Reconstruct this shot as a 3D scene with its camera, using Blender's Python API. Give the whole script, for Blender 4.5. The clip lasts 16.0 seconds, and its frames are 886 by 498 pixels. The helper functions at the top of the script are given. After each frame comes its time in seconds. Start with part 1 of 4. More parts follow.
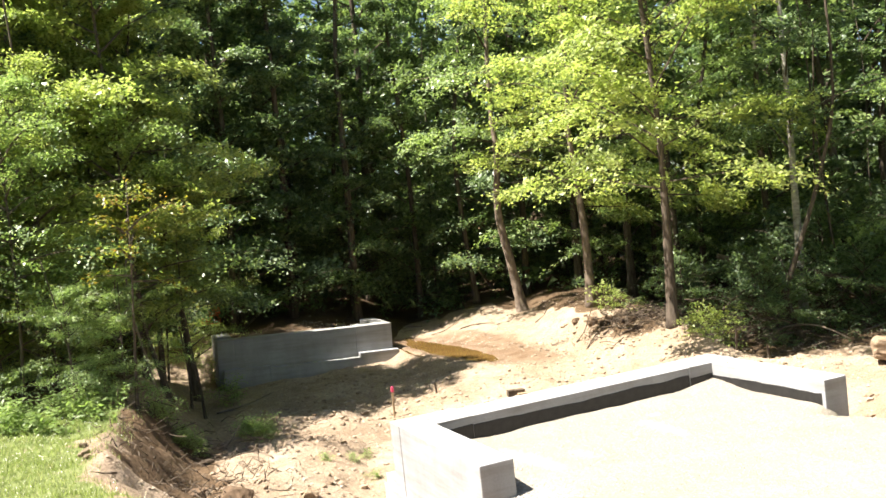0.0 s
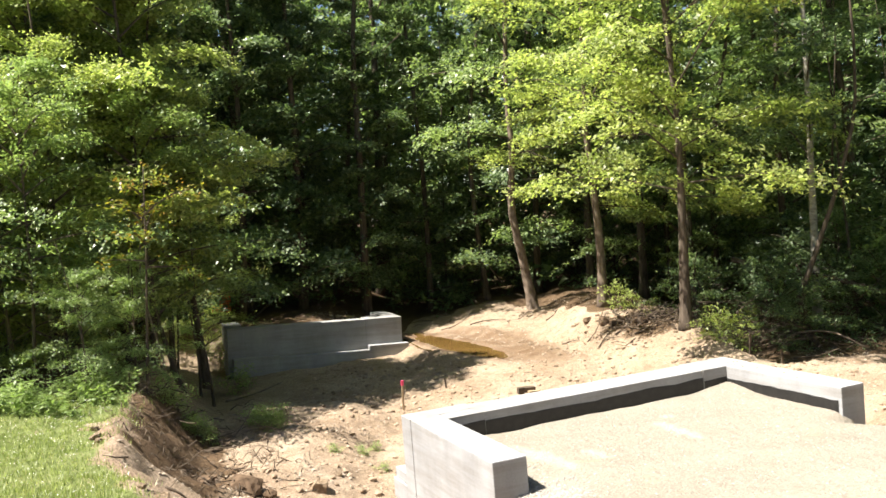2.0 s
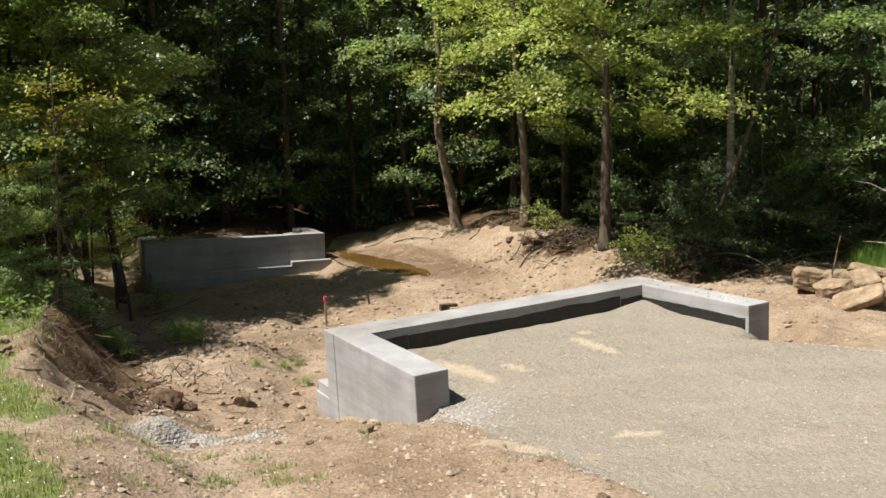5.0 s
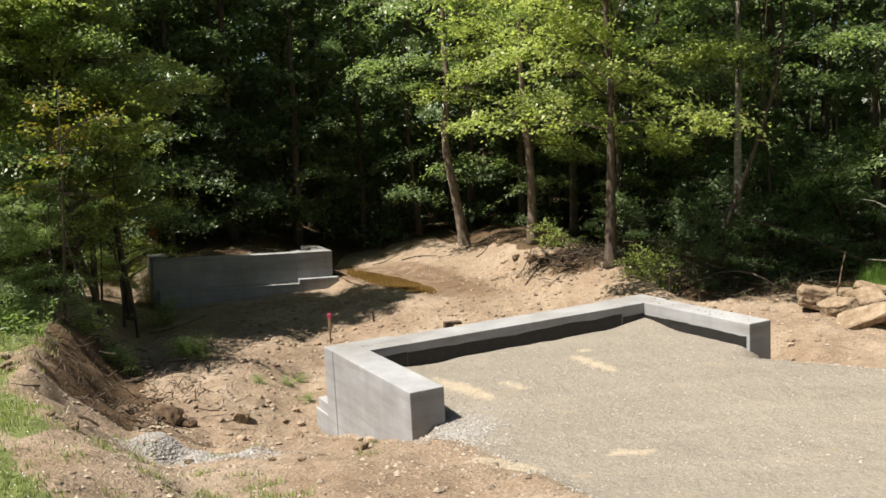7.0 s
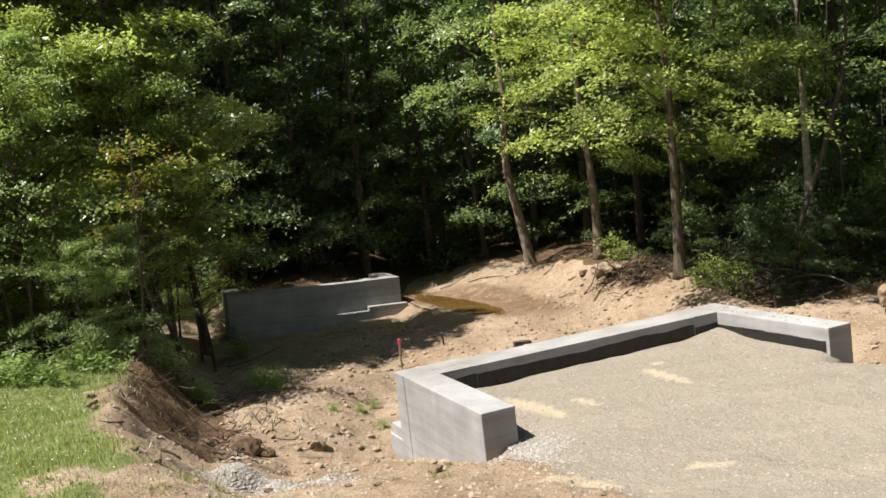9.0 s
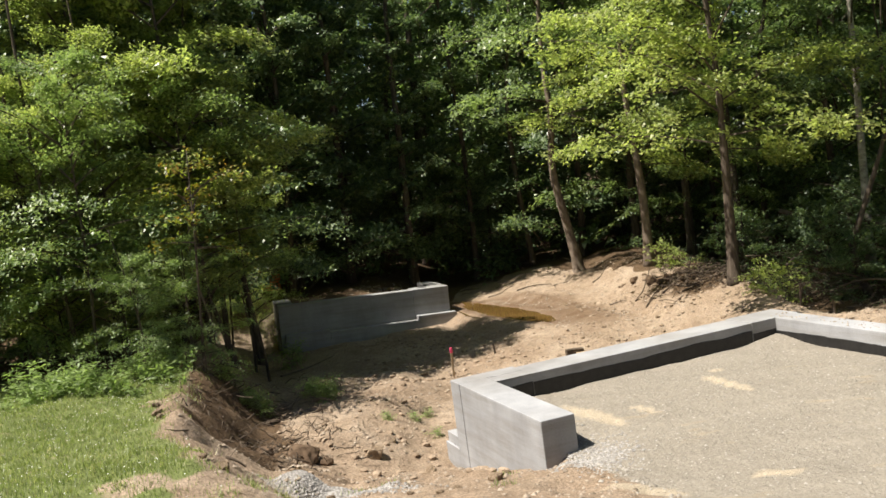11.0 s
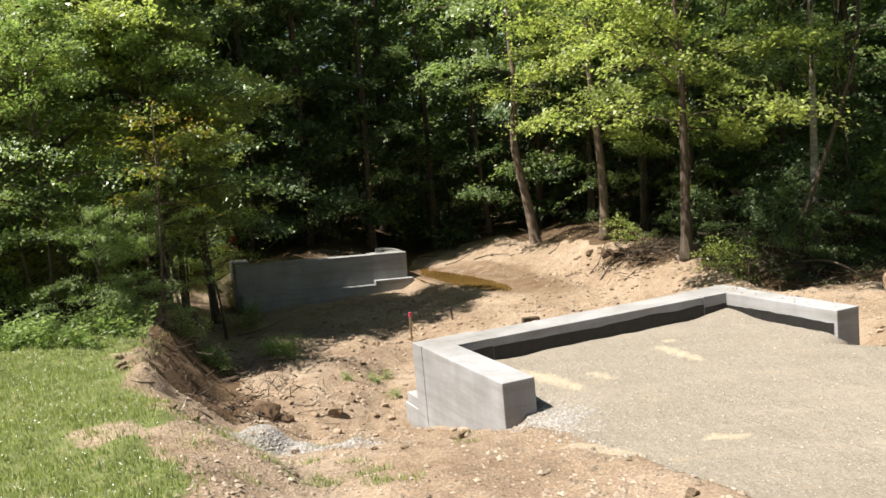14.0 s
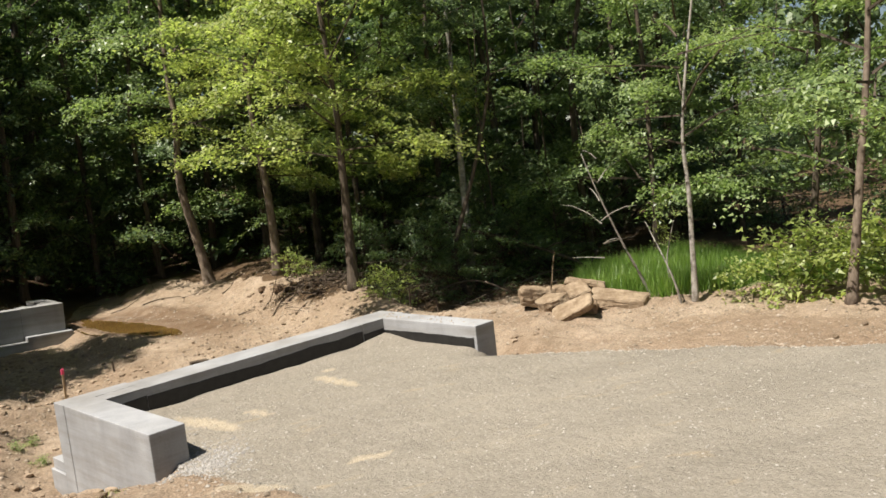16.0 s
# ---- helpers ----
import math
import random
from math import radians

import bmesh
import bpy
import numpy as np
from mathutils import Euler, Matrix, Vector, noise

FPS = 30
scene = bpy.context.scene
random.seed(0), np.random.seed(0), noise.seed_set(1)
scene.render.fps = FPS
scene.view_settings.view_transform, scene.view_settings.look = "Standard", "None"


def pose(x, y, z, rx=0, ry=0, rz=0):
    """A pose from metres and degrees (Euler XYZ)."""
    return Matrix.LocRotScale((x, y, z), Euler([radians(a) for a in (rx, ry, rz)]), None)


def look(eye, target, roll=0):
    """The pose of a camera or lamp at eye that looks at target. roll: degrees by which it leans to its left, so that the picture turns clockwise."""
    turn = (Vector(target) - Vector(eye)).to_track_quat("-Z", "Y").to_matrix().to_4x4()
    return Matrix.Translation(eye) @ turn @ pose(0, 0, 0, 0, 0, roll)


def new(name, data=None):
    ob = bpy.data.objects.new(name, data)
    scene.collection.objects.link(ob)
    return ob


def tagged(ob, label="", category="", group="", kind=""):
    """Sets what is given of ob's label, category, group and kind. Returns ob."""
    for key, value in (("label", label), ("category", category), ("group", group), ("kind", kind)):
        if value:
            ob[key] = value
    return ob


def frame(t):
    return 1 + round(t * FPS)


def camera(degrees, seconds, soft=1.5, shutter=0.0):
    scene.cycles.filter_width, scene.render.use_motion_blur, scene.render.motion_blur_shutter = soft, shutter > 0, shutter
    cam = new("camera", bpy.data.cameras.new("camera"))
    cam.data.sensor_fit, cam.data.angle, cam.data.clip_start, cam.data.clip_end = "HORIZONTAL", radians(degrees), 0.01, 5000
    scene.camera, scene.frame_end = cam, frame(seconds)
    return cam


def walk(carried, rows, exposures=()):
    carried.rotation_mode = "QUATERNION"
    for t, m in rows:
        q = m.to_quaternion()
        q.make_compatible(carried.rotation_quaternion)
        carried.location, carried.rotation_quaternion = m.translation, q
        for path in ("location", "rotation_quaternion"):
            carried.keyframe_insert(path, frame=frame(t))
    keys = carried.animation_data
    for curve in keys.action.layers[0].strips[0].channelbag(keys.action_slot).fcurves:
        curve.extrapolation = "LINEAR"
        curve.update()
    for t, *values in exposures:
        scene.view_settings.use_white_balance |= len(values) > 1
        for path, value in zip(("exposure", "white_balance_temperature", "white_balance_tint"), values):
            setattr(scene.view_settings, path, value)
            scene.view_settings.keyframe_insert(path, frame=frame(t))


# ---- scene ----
cam = camera(56.0, 16.0, 1.6)
PATH = [
    (0, (0.452, -1.854, 3.907), (0.385, 0.143, 3.831), -6.3),
    (0.5, (0.439, -1.833, 3.901), (0.379, 0.164, 3.818), -6.1),
    (1, (0.435, -1.8, 3.881), (0.489, 0.199, 3.82), -4.9),
    (1.5, (0.375, -1.811, 3.896), (0.336, 0.188, 3.858), -5.1),
    (2, (0.331, -1.783, 3.888), (0.243, 0.214, 3.804), -4.6),
    (2.5, (0.267, -1.701, 3.856), (0.311, 0.284, 3.62), -3.4),
    (3, (0.226, -1.69, 3.841), (0.353, 0.281, 3.528), -3.0),
    (5.5, (0.379, -1.766, 3.842), (0.454, 0.215, 3.577), -3.1),
    (6, (0.461, -1.787, 3.836), (0.553, 0.202, 3.654), -3.6),
    (6.5, (0.489, -1.783, 3.828), (0.579, 0.205, 3.624), -2.7),
    (7, (0.515, -1.778, 3.825), (0.564, 0.206, 3.582), -3.1),
    (7.5, (0.543, -1.798, 3.842), (0.543, 0.19, 3.619), -1.4),
    (8, (0.574, -1.83, 3.839), (0.509, 0.16, 3.648), -4.6),
    (10.5, (0.548, -1.833, 3.787), (0.407, 0.155, 3.625), -8.1),
    (11, (0.412, -1.886, 3.832), (0.206, 0.098, 3.69), -7.8),
    (11.5, (0.273, -1.956, 3.835), (0.028, 0.022, 3.678), -6.6),
    (12, (0.202, -2.016, 3.846), (-0.028, -0.037, 3.672), -5.0),
    (12.5, (0.174, -2.042, 3.831), (-0.059, -0.067, 3.618), -4.9),
    (13, (0.178, -2.057, 3.821), (-0.046, -0.087, 3.557), -5.1),
    (13.5, (0.214, -2.051, 3.841), (0.059, -0.072, 3.598), -5.0),
    (14, (0.223, -2.089, 3.817), (0.123, -0.104, 3.588), -5.3),
    (14.5, (0.26, -2.081, 3.808), (0.263, -0.103, 3.509), -5.6),
    (15, (0.336, -2.027, 3.81), (0.549, -0.064, 3.494), -3.7),
    (15.5, (0.503, -2.1, 3.819), (0.978, -0.178, 3.531), -4.8),
    (16, (0.77, -2.253, 3.781), (1.391, -0.365, 3.558), -6.7),
]
EXPOSURES = [(0, 2.08), (1, 2.03), (2, 1.78), (2.5, 1.52), (3, 1.30), (5.5, 0.83), (6, 0.79), (7, 0.94), (8, 1.03), (10.5, 1.02), (11, 1.01), (12, 1.19), (13, 1.25), (14, 1.18), (15, 1.05), (16, 0.82)]
walk(cam, [(t, look(e, g, r)) for t, e, g, r in PATH], EXPOSURES)

# ---- light ----
SUN_TO = Vector((-0.95, -0.31, 1.80)).normalized()
world = bpy.data.worlds.new("world")
scene.world = world
world.use_nodes = True
wn = world.node_tree.nodes
sky = wn.new("ShaderNodeTexSky")
sky.sky_type = "NISHITA"
sky.sun_disc = False
sky.sun_elevation = math.asin(SUN_TO.z)
sky.sun_rotation = math.atan2(SUN_TO.x, SUN_TO.y)
wn["Background"].inputs["Strength"].default_value = 0.04
world.node_tree.links.new(sky.outputs["Color"], wn["Background"].inputs["Color"])
sun_data = bpy.data.lights.new("sun", "SUN")
sun_data.energy, sun_data.angle, sun_data.color = 5.0, radians(0.53), (1.0, 0.95, 0.86)
sun = new("sun", sun_data)
sun.matrix_world = look(SUN_TO * 60, (0, 0, 0))


# ---- materials ----
def ramp(nt, src, stops):
    r = nt.nodes.new("ShaderNodeValToRGB")
    while len(r.color_ramp.elements) < len(stops):
        r.color_ramp.elements.new(0.5)
    for e, (p, c) in zip(r.color_ramp.elements, stops):
        e.position, e.color = p, (*c, 1)
    nt.links.new(src, r.inputs["Fac"])
    return r.outputs["Color"]


def mixc(nt, fac, a, b, mode="MIX"):
    m = nt.nodes.new("ShaderNodeMix")
    m.data_type, m.blend_type = "RGBA", mode
    for sock, v in ((m.inputs["Factor"], fac), (m.inputs["A"], a), (m.inputs["B"], b)):
        if isinstance(v, (int, float)):
            sock.default_value = v
        elif isinstance(v, tuple):
            sock.default_value = (*v, 1)
        else:
            nt.links.new(v, sock)
    return m.outputs["Result"]


def noise_tex(nt, scale, detail=5, rough=0.6, vec=None, dist=0.0):
    n = nt.nodes.new("ShaderNodeTexNoise")
    n.inputs["Scale"].default_value, n.inputs["Detail"].default_value = scale, detail
    n.inputs["Roughness"].default_value, n.inputs["Distortion"].default_value = rough, dist
    nt.links.new(vec if vec else coords(nt), n.inputs["Vector"])
    return n.outputs["Fac"]


def coords(nt, space="Object"):
    t = nt.nodes.get("coords") or nt.nodes.new("ShaderNodeTexCoord")
    t.name = "coords"
    return t.outputs[space]


def stretched(nt, sx, sy, sz):
    m = nt.nodes.new("ShaderNodeMapping")
    m.inputs["Scale"].default_value = (sx, sy, sz)
    nt.links.new(coords(nt), m.inputs["Vector"])
    return m.outputs["Vector"]


def bump(nt, height, strength, dist, after=None):
    b = nt.nodes.new("ShaderNodeBump")
    b.inputs["Strength"].default_value, b.inputs["Distance"].default_value = strength, dist
    nt.links.new(height, b.inputs["Height"])
    if after:
        nt.links.new(after, b.inputs["Normal"])
    return b.outputs["Normal"]


def material(name, rough=0.8, spec=0.3):
    m = bpy.data.materials.new(name)
    m.use_nodes = True
    b = m.node_tree.nodes["Principled BSDF"]
    b.inputs["Roughness"].default_value = rough
    b.inputs["Specular IOR Level"].default_value = spec
    return m, m.node_tree, b


def maths(nt, op, a, b=None):
    n = nt.nodes.new("ShaderNodeMath")
    n.operation = op
    for sock, v in zip(n.inputs, (a, b)):
        if v is None:
            continue
        if isinstance(v, (int, float)):
            sock.default_value = v
        else:
            nt.links.new(v, sock)
    return n.outputs[0]


def ground_material():
    m, nt, b = material("earth", 0.95, 0.15)
    att = nt.nodes.new("ShaderNodeVertexColor")
    att.layer_name = "zone"
    sep = nt.nodes.new("ShaderNodeSeparateColor")
    nt.links.new(att.outputs["Color"], sep.inputs["Color"])
    big, mid, fine = noise_tex(nt, 0.55, 4), noise_tex(nt, 5, 6, 0.7), noise_tex(nt, 38, 4, 0.7)
    soil = ramp(nt, mid, [(0.25, (0.145, 0.102, 0.070)), (0.5, (0.285, 0.212, 0.150)), (0.75, (0.42, 0.338, 0.255))])
    tint = ramp(nt, big, [(0.35, (0.23, 0.162, 0.108)), (0.5, (0.315, 0.238, 0.168)), (0.65, (0.45, 0.365, 0.278))])
    soil = mixc(nt, 0.5, soil, tint)
    grit = ramp(nt, fine, [(0.3, (0.45, 0.44, 0.43)), (0.55, (1.0, 0.98, 0.96)), (0.75, (1.5, 1.45, 1.4))])
    soil = mixc(nt, 0.9, soil, grit, "MULTIPLY")
    # crushed stone
    vor = nt.nodes.new("ShaderNodeTexVoronoi")
    vor.inputs["Scale"].default_value = 42
    nt.links.new(coords(nt), vor.inputs["Vector"])
    chip = ramp(nt, vor.outputs["Color"], [(0.1, (0.19, 0.167, 0.137)), (0.55, (0.262, 0.229, 0.186)), (0.95, (0.34, 0.308, 0.263))])
    track = noise_tex(nt, 1.0, 4, 0.6, stretched(nt, 0.35, 1.6, 1))
    stone = mixc(nt, 0.55, chip, ramp(nt, track, [(0.3, (0.222, 0.192, 0.151)), (0.6, (0.288, 0.251, 0.199)), (0.75, (0.34, 0.291, 0.224))]))
    stone = mixc(nt, ramp(nt, noise_tex(nt, 2.2, 4, 0.6, stretched(nt, 0.6, 1.5, 1)), [(0.62, (0, 0, 0)), (0.72, (0.5, 0.5, 0.5))]), stone, (0.36, 0.28, 0.18))
    turf = ramp(nt, mid, [(0.3, (0.10, 0.115, 0.04)), (0.55, (0.15, 0.175, 0.06)), (0.72, (0.25, 0.21, 0.13))])
    # brown of fallen leaves, also used for shade put into the bank's colour
    litter_shade = ramp(nt, fine, [(0.3, (0.05, 0.033, 0.02)), (0.55, (0.11, 0.07, 0.04)), (0.8, (0.2, 0.14, 0.085))])

    def edge(chan):
        s = maths(nt, "ADD", sep.outputs[chan], maths(nt, "MULTIPLY", maths(nt, "SUBTRACT", noise_tex(nt, 7, 6, 0.7), 0.5), 0.7))
        return ramp(nt, s, [(0.40, (0, 0, 0)), (0.60, (1, 1, 1))])
    col = mixc(nt, edge("Red"), soil, stone)
    sandy = ramp(nt, fine, [(0.3, (0.37, 0.305, 0.22)), (0.7, (0.49, 0.405, 0.295))])
    col = mixc(nt, ramp(nt, maths(nt, "ADD", att.outputs["Alpha"], maths(nt, "MULTIPLY", maths(nt, "SUBTRACT", noise_tex(nt, 9, 6, 0.7), 0.5), 0.6)), [(0.3, (0, 0, 0)), (0.95, (0.9, 0.9, 0.9))]), col, sandy)
    col = mixc(nt, edge("Green"), col, turf)
    col = mixc(nt, edge("Blue"), col, litter_shade)
    damp = nt.nodes.new("ShaderNodeVertexColor")
    damp.layer_name = "damp"
    soaked = maths(nt, "MULTIPLY", damp.outputs["Color"], ramp(nt, noise_tex(nt, 2.5, 5, 0.65), [(0.3, (0.35, 0.35, 0.35)), (0.6, (1, 1, 1))]))
    col = mixc(nt, soaked, col, mixc(nt, 1.0, col, (0.50, 0.42, 0.36), "MULTIPLY"))
    nt.links.new(maths(nt, "SUBTRACT", 0.95, maths(nt, "MULTIPLY", soaked, 0.4)), b.inputs["Roughness"])
    nt.links.new(col, b.inputs["Base Color"])
    n1 = bump(nt, mid, 0.9, 0.07)
    n2 = bump(nt, fine, 0.8, 0.015, n1)
    nt.links.new(n2, b.inputs["Normal"])
    return m


def concrete_material():
    m, nt, b = material("concrete", 0.85, 0.3)
    big = noise_tex(nt, 1.3, 5, 0.6)
    runs = noise_tex(nt, 1.0, 5, 0.65, stretched(nt, 2.2, 2.2, 0.7))
    fine = noise_tex(nt, 60, 3, 0.6)
    col = mixc(nt, 0.5, ramp(nt, big, [(0.3, (0.235, 0.235, 0.241)), (0.7, (0.385, 0.385, 0.393))]), ramp(nt, runs, [(0.3, (0.245, 0.242, 0.244)), (0.65, (0.395, 0.39, 0.393))]))
    pits = nt.nodes.new("ShaderNodeTexVoronoi")
    pits.inputs["Scale"].default_value = 14
    nt.links.new(coords(nt), pits.inputs["Vector"])
    pit = ramp(nt, pits.outputs["Distance"], [(0.05, (0.55, 0.54, 0.52)), (0.10, (1, 1, 1))])
    col = mixc(nt, 0.5, col, pit, "MULTIPLY")
    col = mixc(nt, 0.35, col, ramp(nt, fine, [(0.3, (0.7, 0.7, 0.7)), (0.7, (1.1, 1.1, 1.1))]), "MULTIPLY")
    # faint brown stains along the pour lines
    stain = ramp(nt, noise_tex(nt, 1.2, 4, 0.6, stretched(nt, 0.5, 0.5, 6)), [(0.44, (1, 1, 1)), (0.70, (0.62, 0.56, 0.48))])
    col = mixc(nt, 0.6, col, stain, "MULTIPLY")
    nt.links.new(col, b.inputs["Base Color"])
    nt.links.new(bump(nt, fine, 0.35, 0.006, bump(nt, runs, 0.25, 0.012)), b.inputs["Normal"])
    return m


def simple_material(name, dark, light, scale=8, rough=0.85, spec=0.25, relief=0.4, dist=0.01, stretch=None, island=False):
    m, nt, b = material(name, rough, spec)
    vec = stretched(nt, *stretch) if stretch else None
    n = noise_tex(nt, scale, 5, 0.65, vec)
    col = ramp(nt, n, [(0.3, dark), (0.7, light)])
    if island:
        g = nt.nodes.new("ShaderNodeNewGeometry")
        col = mixc(nt, 0.75, col, ramp(nt, g.outputs["Random Per Island"], [(0.0, dark), (1.0, light)]))
    nt.links.new(col, b.inputs["Base Color"])
    if relief:
        nt.links.new(bump(nt, n, relief, dist), b.inputs["Normal"])
    return m


def leaf_material(name, stops, through_light=0.45, rough=0.45):
    """Thin leaves: a slightly glossy face that also lets light through."""
    m, nt, b = material(name, rough, 0.5)
    g = nt.nodes.new("ShaderNodeNewGeometry")
    col = ramp(nt, g.outputs["Random Per Island"], stops)
    col = mixc(nt, 0.5, col, ramp(nt, noise_tex(nt, 0.45, 3), [(0.3, (0.65, 0.72, 0.65)), (0.7, (1.25, 1.15, 1.0))]), "MULTIPLY")
    nt.links.new(col, b.inputs["Base Color"])
    tr = nt.nodes.new("ShaderNodeBsdfTranslucent")
    nt.links.new(mixc(nt, 1.0, col, (1.42, 1.55, 0.92), "MULTIPLY"), tr.inputs["Color"])
    mx = nt.nodes.new("ShaderNodeMixShader")
    mx.inputs["Fac"].default_value = through_light
    nt.links.new(b.outputs[0], mx.inputs[1])
    nt.links.new(tr.outputs[0], mx.inputs[2])
    nt.links.new(mx.outputs[0], nt.nodes["Material Output"].inputs["Surface"])
    return m


EARTH = ground_material()
CONCRETE = concrete_material()
TAR = simple_material("damp_proof_coating", (0.008, 0.008, 0.008), (0.025, 0.023, 0.022), 9, 0.5, 0.4)
BARK = simple_material("bark", (0.038, 0.029, 0.022), (0.15, 0.118, 0.090), 6, 0.95, 0.1, 1.0, 0.03, (3, 3, 0.5))
PALE_BARK = simple_material("pale_bark", (0.075, 0.055, 0.04), (0.25, 0.195, 0.15), 5, 0.9, 0.15, 0.7, 0.02, (2, 2, 0.8))
BIRCH_BARK = simple_material("birch_bark", (0.17, 0.145, 0.12), (0.42, 0.385, 0.34), 5, 0.85, 0.2, 0.5, 0.01, (2, 2, 3))
DEAD_WOOD = simple_material("dead_wood", (0.04, 0.03, 0.022), (0.15, 0.115, 0.085), 7, 0.95, 0.1, 0.8, 0.02)
SANDSTONE = simple_material("sandstone", (0.15, 0.10, 0.06), (0.36, 0.275, 0.19), 5, 0.92, 0.15, 1.0, 0.06)
CLOD = simple_material("torn_earth", (0.06, 0.04, 0.026), (0.17, 0.115, 0.075), 6, 0.97, 0.1, 0.9, 0.03)
PEBBLE = simple_material("pebble", (0.13, 0.10, 0.07), (0.44, 0.36, 0.28), 9, 0.9, 0.2, 0.3, 0.01, None, True)
TAN_LUMP = simple_material("tan_lump", (0.17, 0.12, 0.08), (0.37, 0.285, 0.205), 9, 0.95, 0.12, 0.5, 0.02, None, True)
PAD_CHIP = simple_material("drive_chip", (0.21, 0.185, 0.155), (0.42, 0.385, 0.335), 9, 0.85, 0.25, 0.3, 0.01, None, True)
GREY_CHIP = simple_material("grey_chip", (0.17, 0.155, 0.14), (0.42, 0.395, 0.365), 9, 0.9, 0.2, 0.3, 0.01, None, True)
PLAIN_WOOD = simple_material("plain_wood", (0.30, 0.21, 0.12), (0.52, 0.40, 0.26), 8, 0.8, 0.2, 0.4, 0.005, (8, 8, 0.6))
SLAB_STONE = simple_material("slab_concrete", (0.23, 0.21, 0.195), (0.31, 0.285, 0.265), 3, 0.9, 0.2, 0.3, 0.01)
BLACK_RUBBER = simple_material("black_plastic", (0.012, 0.012, 0.013), (0.03, 0.03, 0.03), 9, 0.45, 0.4)
PINK = simple_material("pink_tape", (0.75, 0.06, 0.16), (0.85, 0.12, 0.22), 6, 0.6, 0.3, 0.2)
ORANGE = simple_material("orange_netting", (0.60, 0.13, 0.05), (0.75, 0.2, 0.08), 6, 0.6, 0.3, 0.2)
LEAF = leaf_material("beech_leaf", [(0.0, (0.095, 0.145, 0.055)), (0.5, (0.200, 0.265, 0.105)), (1.0, (0.340, 0.415, 0.180))], 0.42, 0.4)
DARK_LEAF = leaf_material("hemlock_leaf", [(0.0, (0.058, 0.094, 0.048)), (0.5, (0.120, 0.172, 0.080)), (1.0, (0.250, 0.312, 0.148))], 0.36, 0.42)
LIGHT_LEAF = leaf_material("maple_leaf", [(0.0, (0.170, 0.215, 0.062)), (0.5, (0.305, 0.355, 0.120)), (1.0, (0.450, 0.480, 0.190))], 0.48, 0.4)
WEED_LEAF = leaf_material("weed_leaf", [(0.0, (0.135, 0.190, 0.062)), (0.5, (0.235, 0.310, 0.112)), (1.0, (0.345, 0.420, 0.177))], 0.45)
RUST_LEAF = leaf_material("young_red_leaf", [(0.0, (0.26, 0.13, 0.03)), (0.3, (0.24, 0.19, 0.03)), (1.0, (0.17, 0.22, 0.035))], 0.5)
SWAMP_GRASS = leaf_material("swamp_grass_blade", [(0.0, (0.10, 0.175, 0.035)), (0.5, (0.17, 0.275, 0.060)), (1.0, (0.27, 0.375, 0.10))], 0.5)
GRASS = leaf_material("grass_blade", [(0.0, (0.122, 0.152, 0.052)), (0.5, (0.215, 0.256, 0.094)), (0.85, (0.305, 0.345, 0.152)), (1.0, (0.44, 0.395, 0.245))], 0.45)
CLOVER = simple_material("clover_flower", (0.7, 0.7, 0.66), (0.85, 0.85, 0.8), 9, 0.9, 0.1, 0)


def water_material():
    m, nt, b = material("muddy_water", 0.07, 0.5)
    nt.links.new(ramp(nt, noise_tex(nt, 0.8, 3), [(0.3, (0.095, 0.054, 0.016)), (0.7, (0.150, 0.088, 0.028))]), b.inputs["Base Color"])
    nt.links.new(bump(nt, noise_tex(nt, 9, 2), 0.05, 0.01), b.inputs["Normal"])
    return m


WATER = water_material()


# ---- helpers of this scene ----
def mesh_of(name, verts, faces, mat, smooth=False):
    me = bpy.data.meshes.new(name)
    me.from_pydata(verts.tolist() if hasattr(verts, "tolist") else verts, [], faces.tolist() if hasattr(faces, "tolist") else faces)
    me.materials.append(mat)
    if smooth:
        me.polygons.foreach_set("use_smooth", [True] * len(me.polygons))
    me.update()
    return me


def quads_mesh(name, verts, n_side, mat, smooth=False):
    """A mesh of separate faces with n_side corners each, quick to make."""
    n = len(verts)
    me = bpy.data.meshes.new(name)
    me.vertices.add(n)
    me.vertices.foreach_set("co", np.asarray(verts, dtype=np.float32).ravel())
    me.loops.add(n)
    me.loops.foreach_set("vertex_index", np.arange(n, dtype=np.int32))
    me.polygons.add(n // n_side)
    me.polygons.foreach_set("loop_start", np.arange(0, n, n_side, dtype=np.int32))
    me.materials.append(mat)
    me.update(calc_edges=True)
    return me


def part(name, shape, mat, parent, label=""):
    """Links a bmesh or a mesh as one object under a thing or a part."""
    if isinstance(shape, bmesh.types.BMesh):
        me = bpy.data.meshes.new(name)
        shape.to_mesh(me)
        shape.free()
        me.materials.append(mat)
    else:
        me = shape
    ob = new(name, me)
    ob.parent = parent
    if label:
        ob["label"] = label
    return ob


def box_bm(x0, x1, y0, y1, z0, z1, bevel=0.012, tight_y=None):
    bm = bmesh.new()
    bmesh.ops.create_cube(bm, size=1)
    for v in bm.verts:
        v.co = Vector((x0 + (v.co.x + 0.5) * (x1 - x0), y0 + (v.co.y + 0.5) * (y1 - y0), z0 + (v.co.z + 0.5) * (z1 - z0)))
    bmesh.ops.recalc_face_normals(bm, faces=bm.faces)
    if bevel:
        edges = [e for e in bm.edges if tight_y is None or not all(abs(v.co.y - tight_y) < 1e-4 and abs(v.co.z - z1) < 1e-4 for v in e.verts)]
        bmesh.ops.bevel(bm, geom=edges, offset=bevel, segments=2, affect="EDGES", profile=0.6)
    return bm


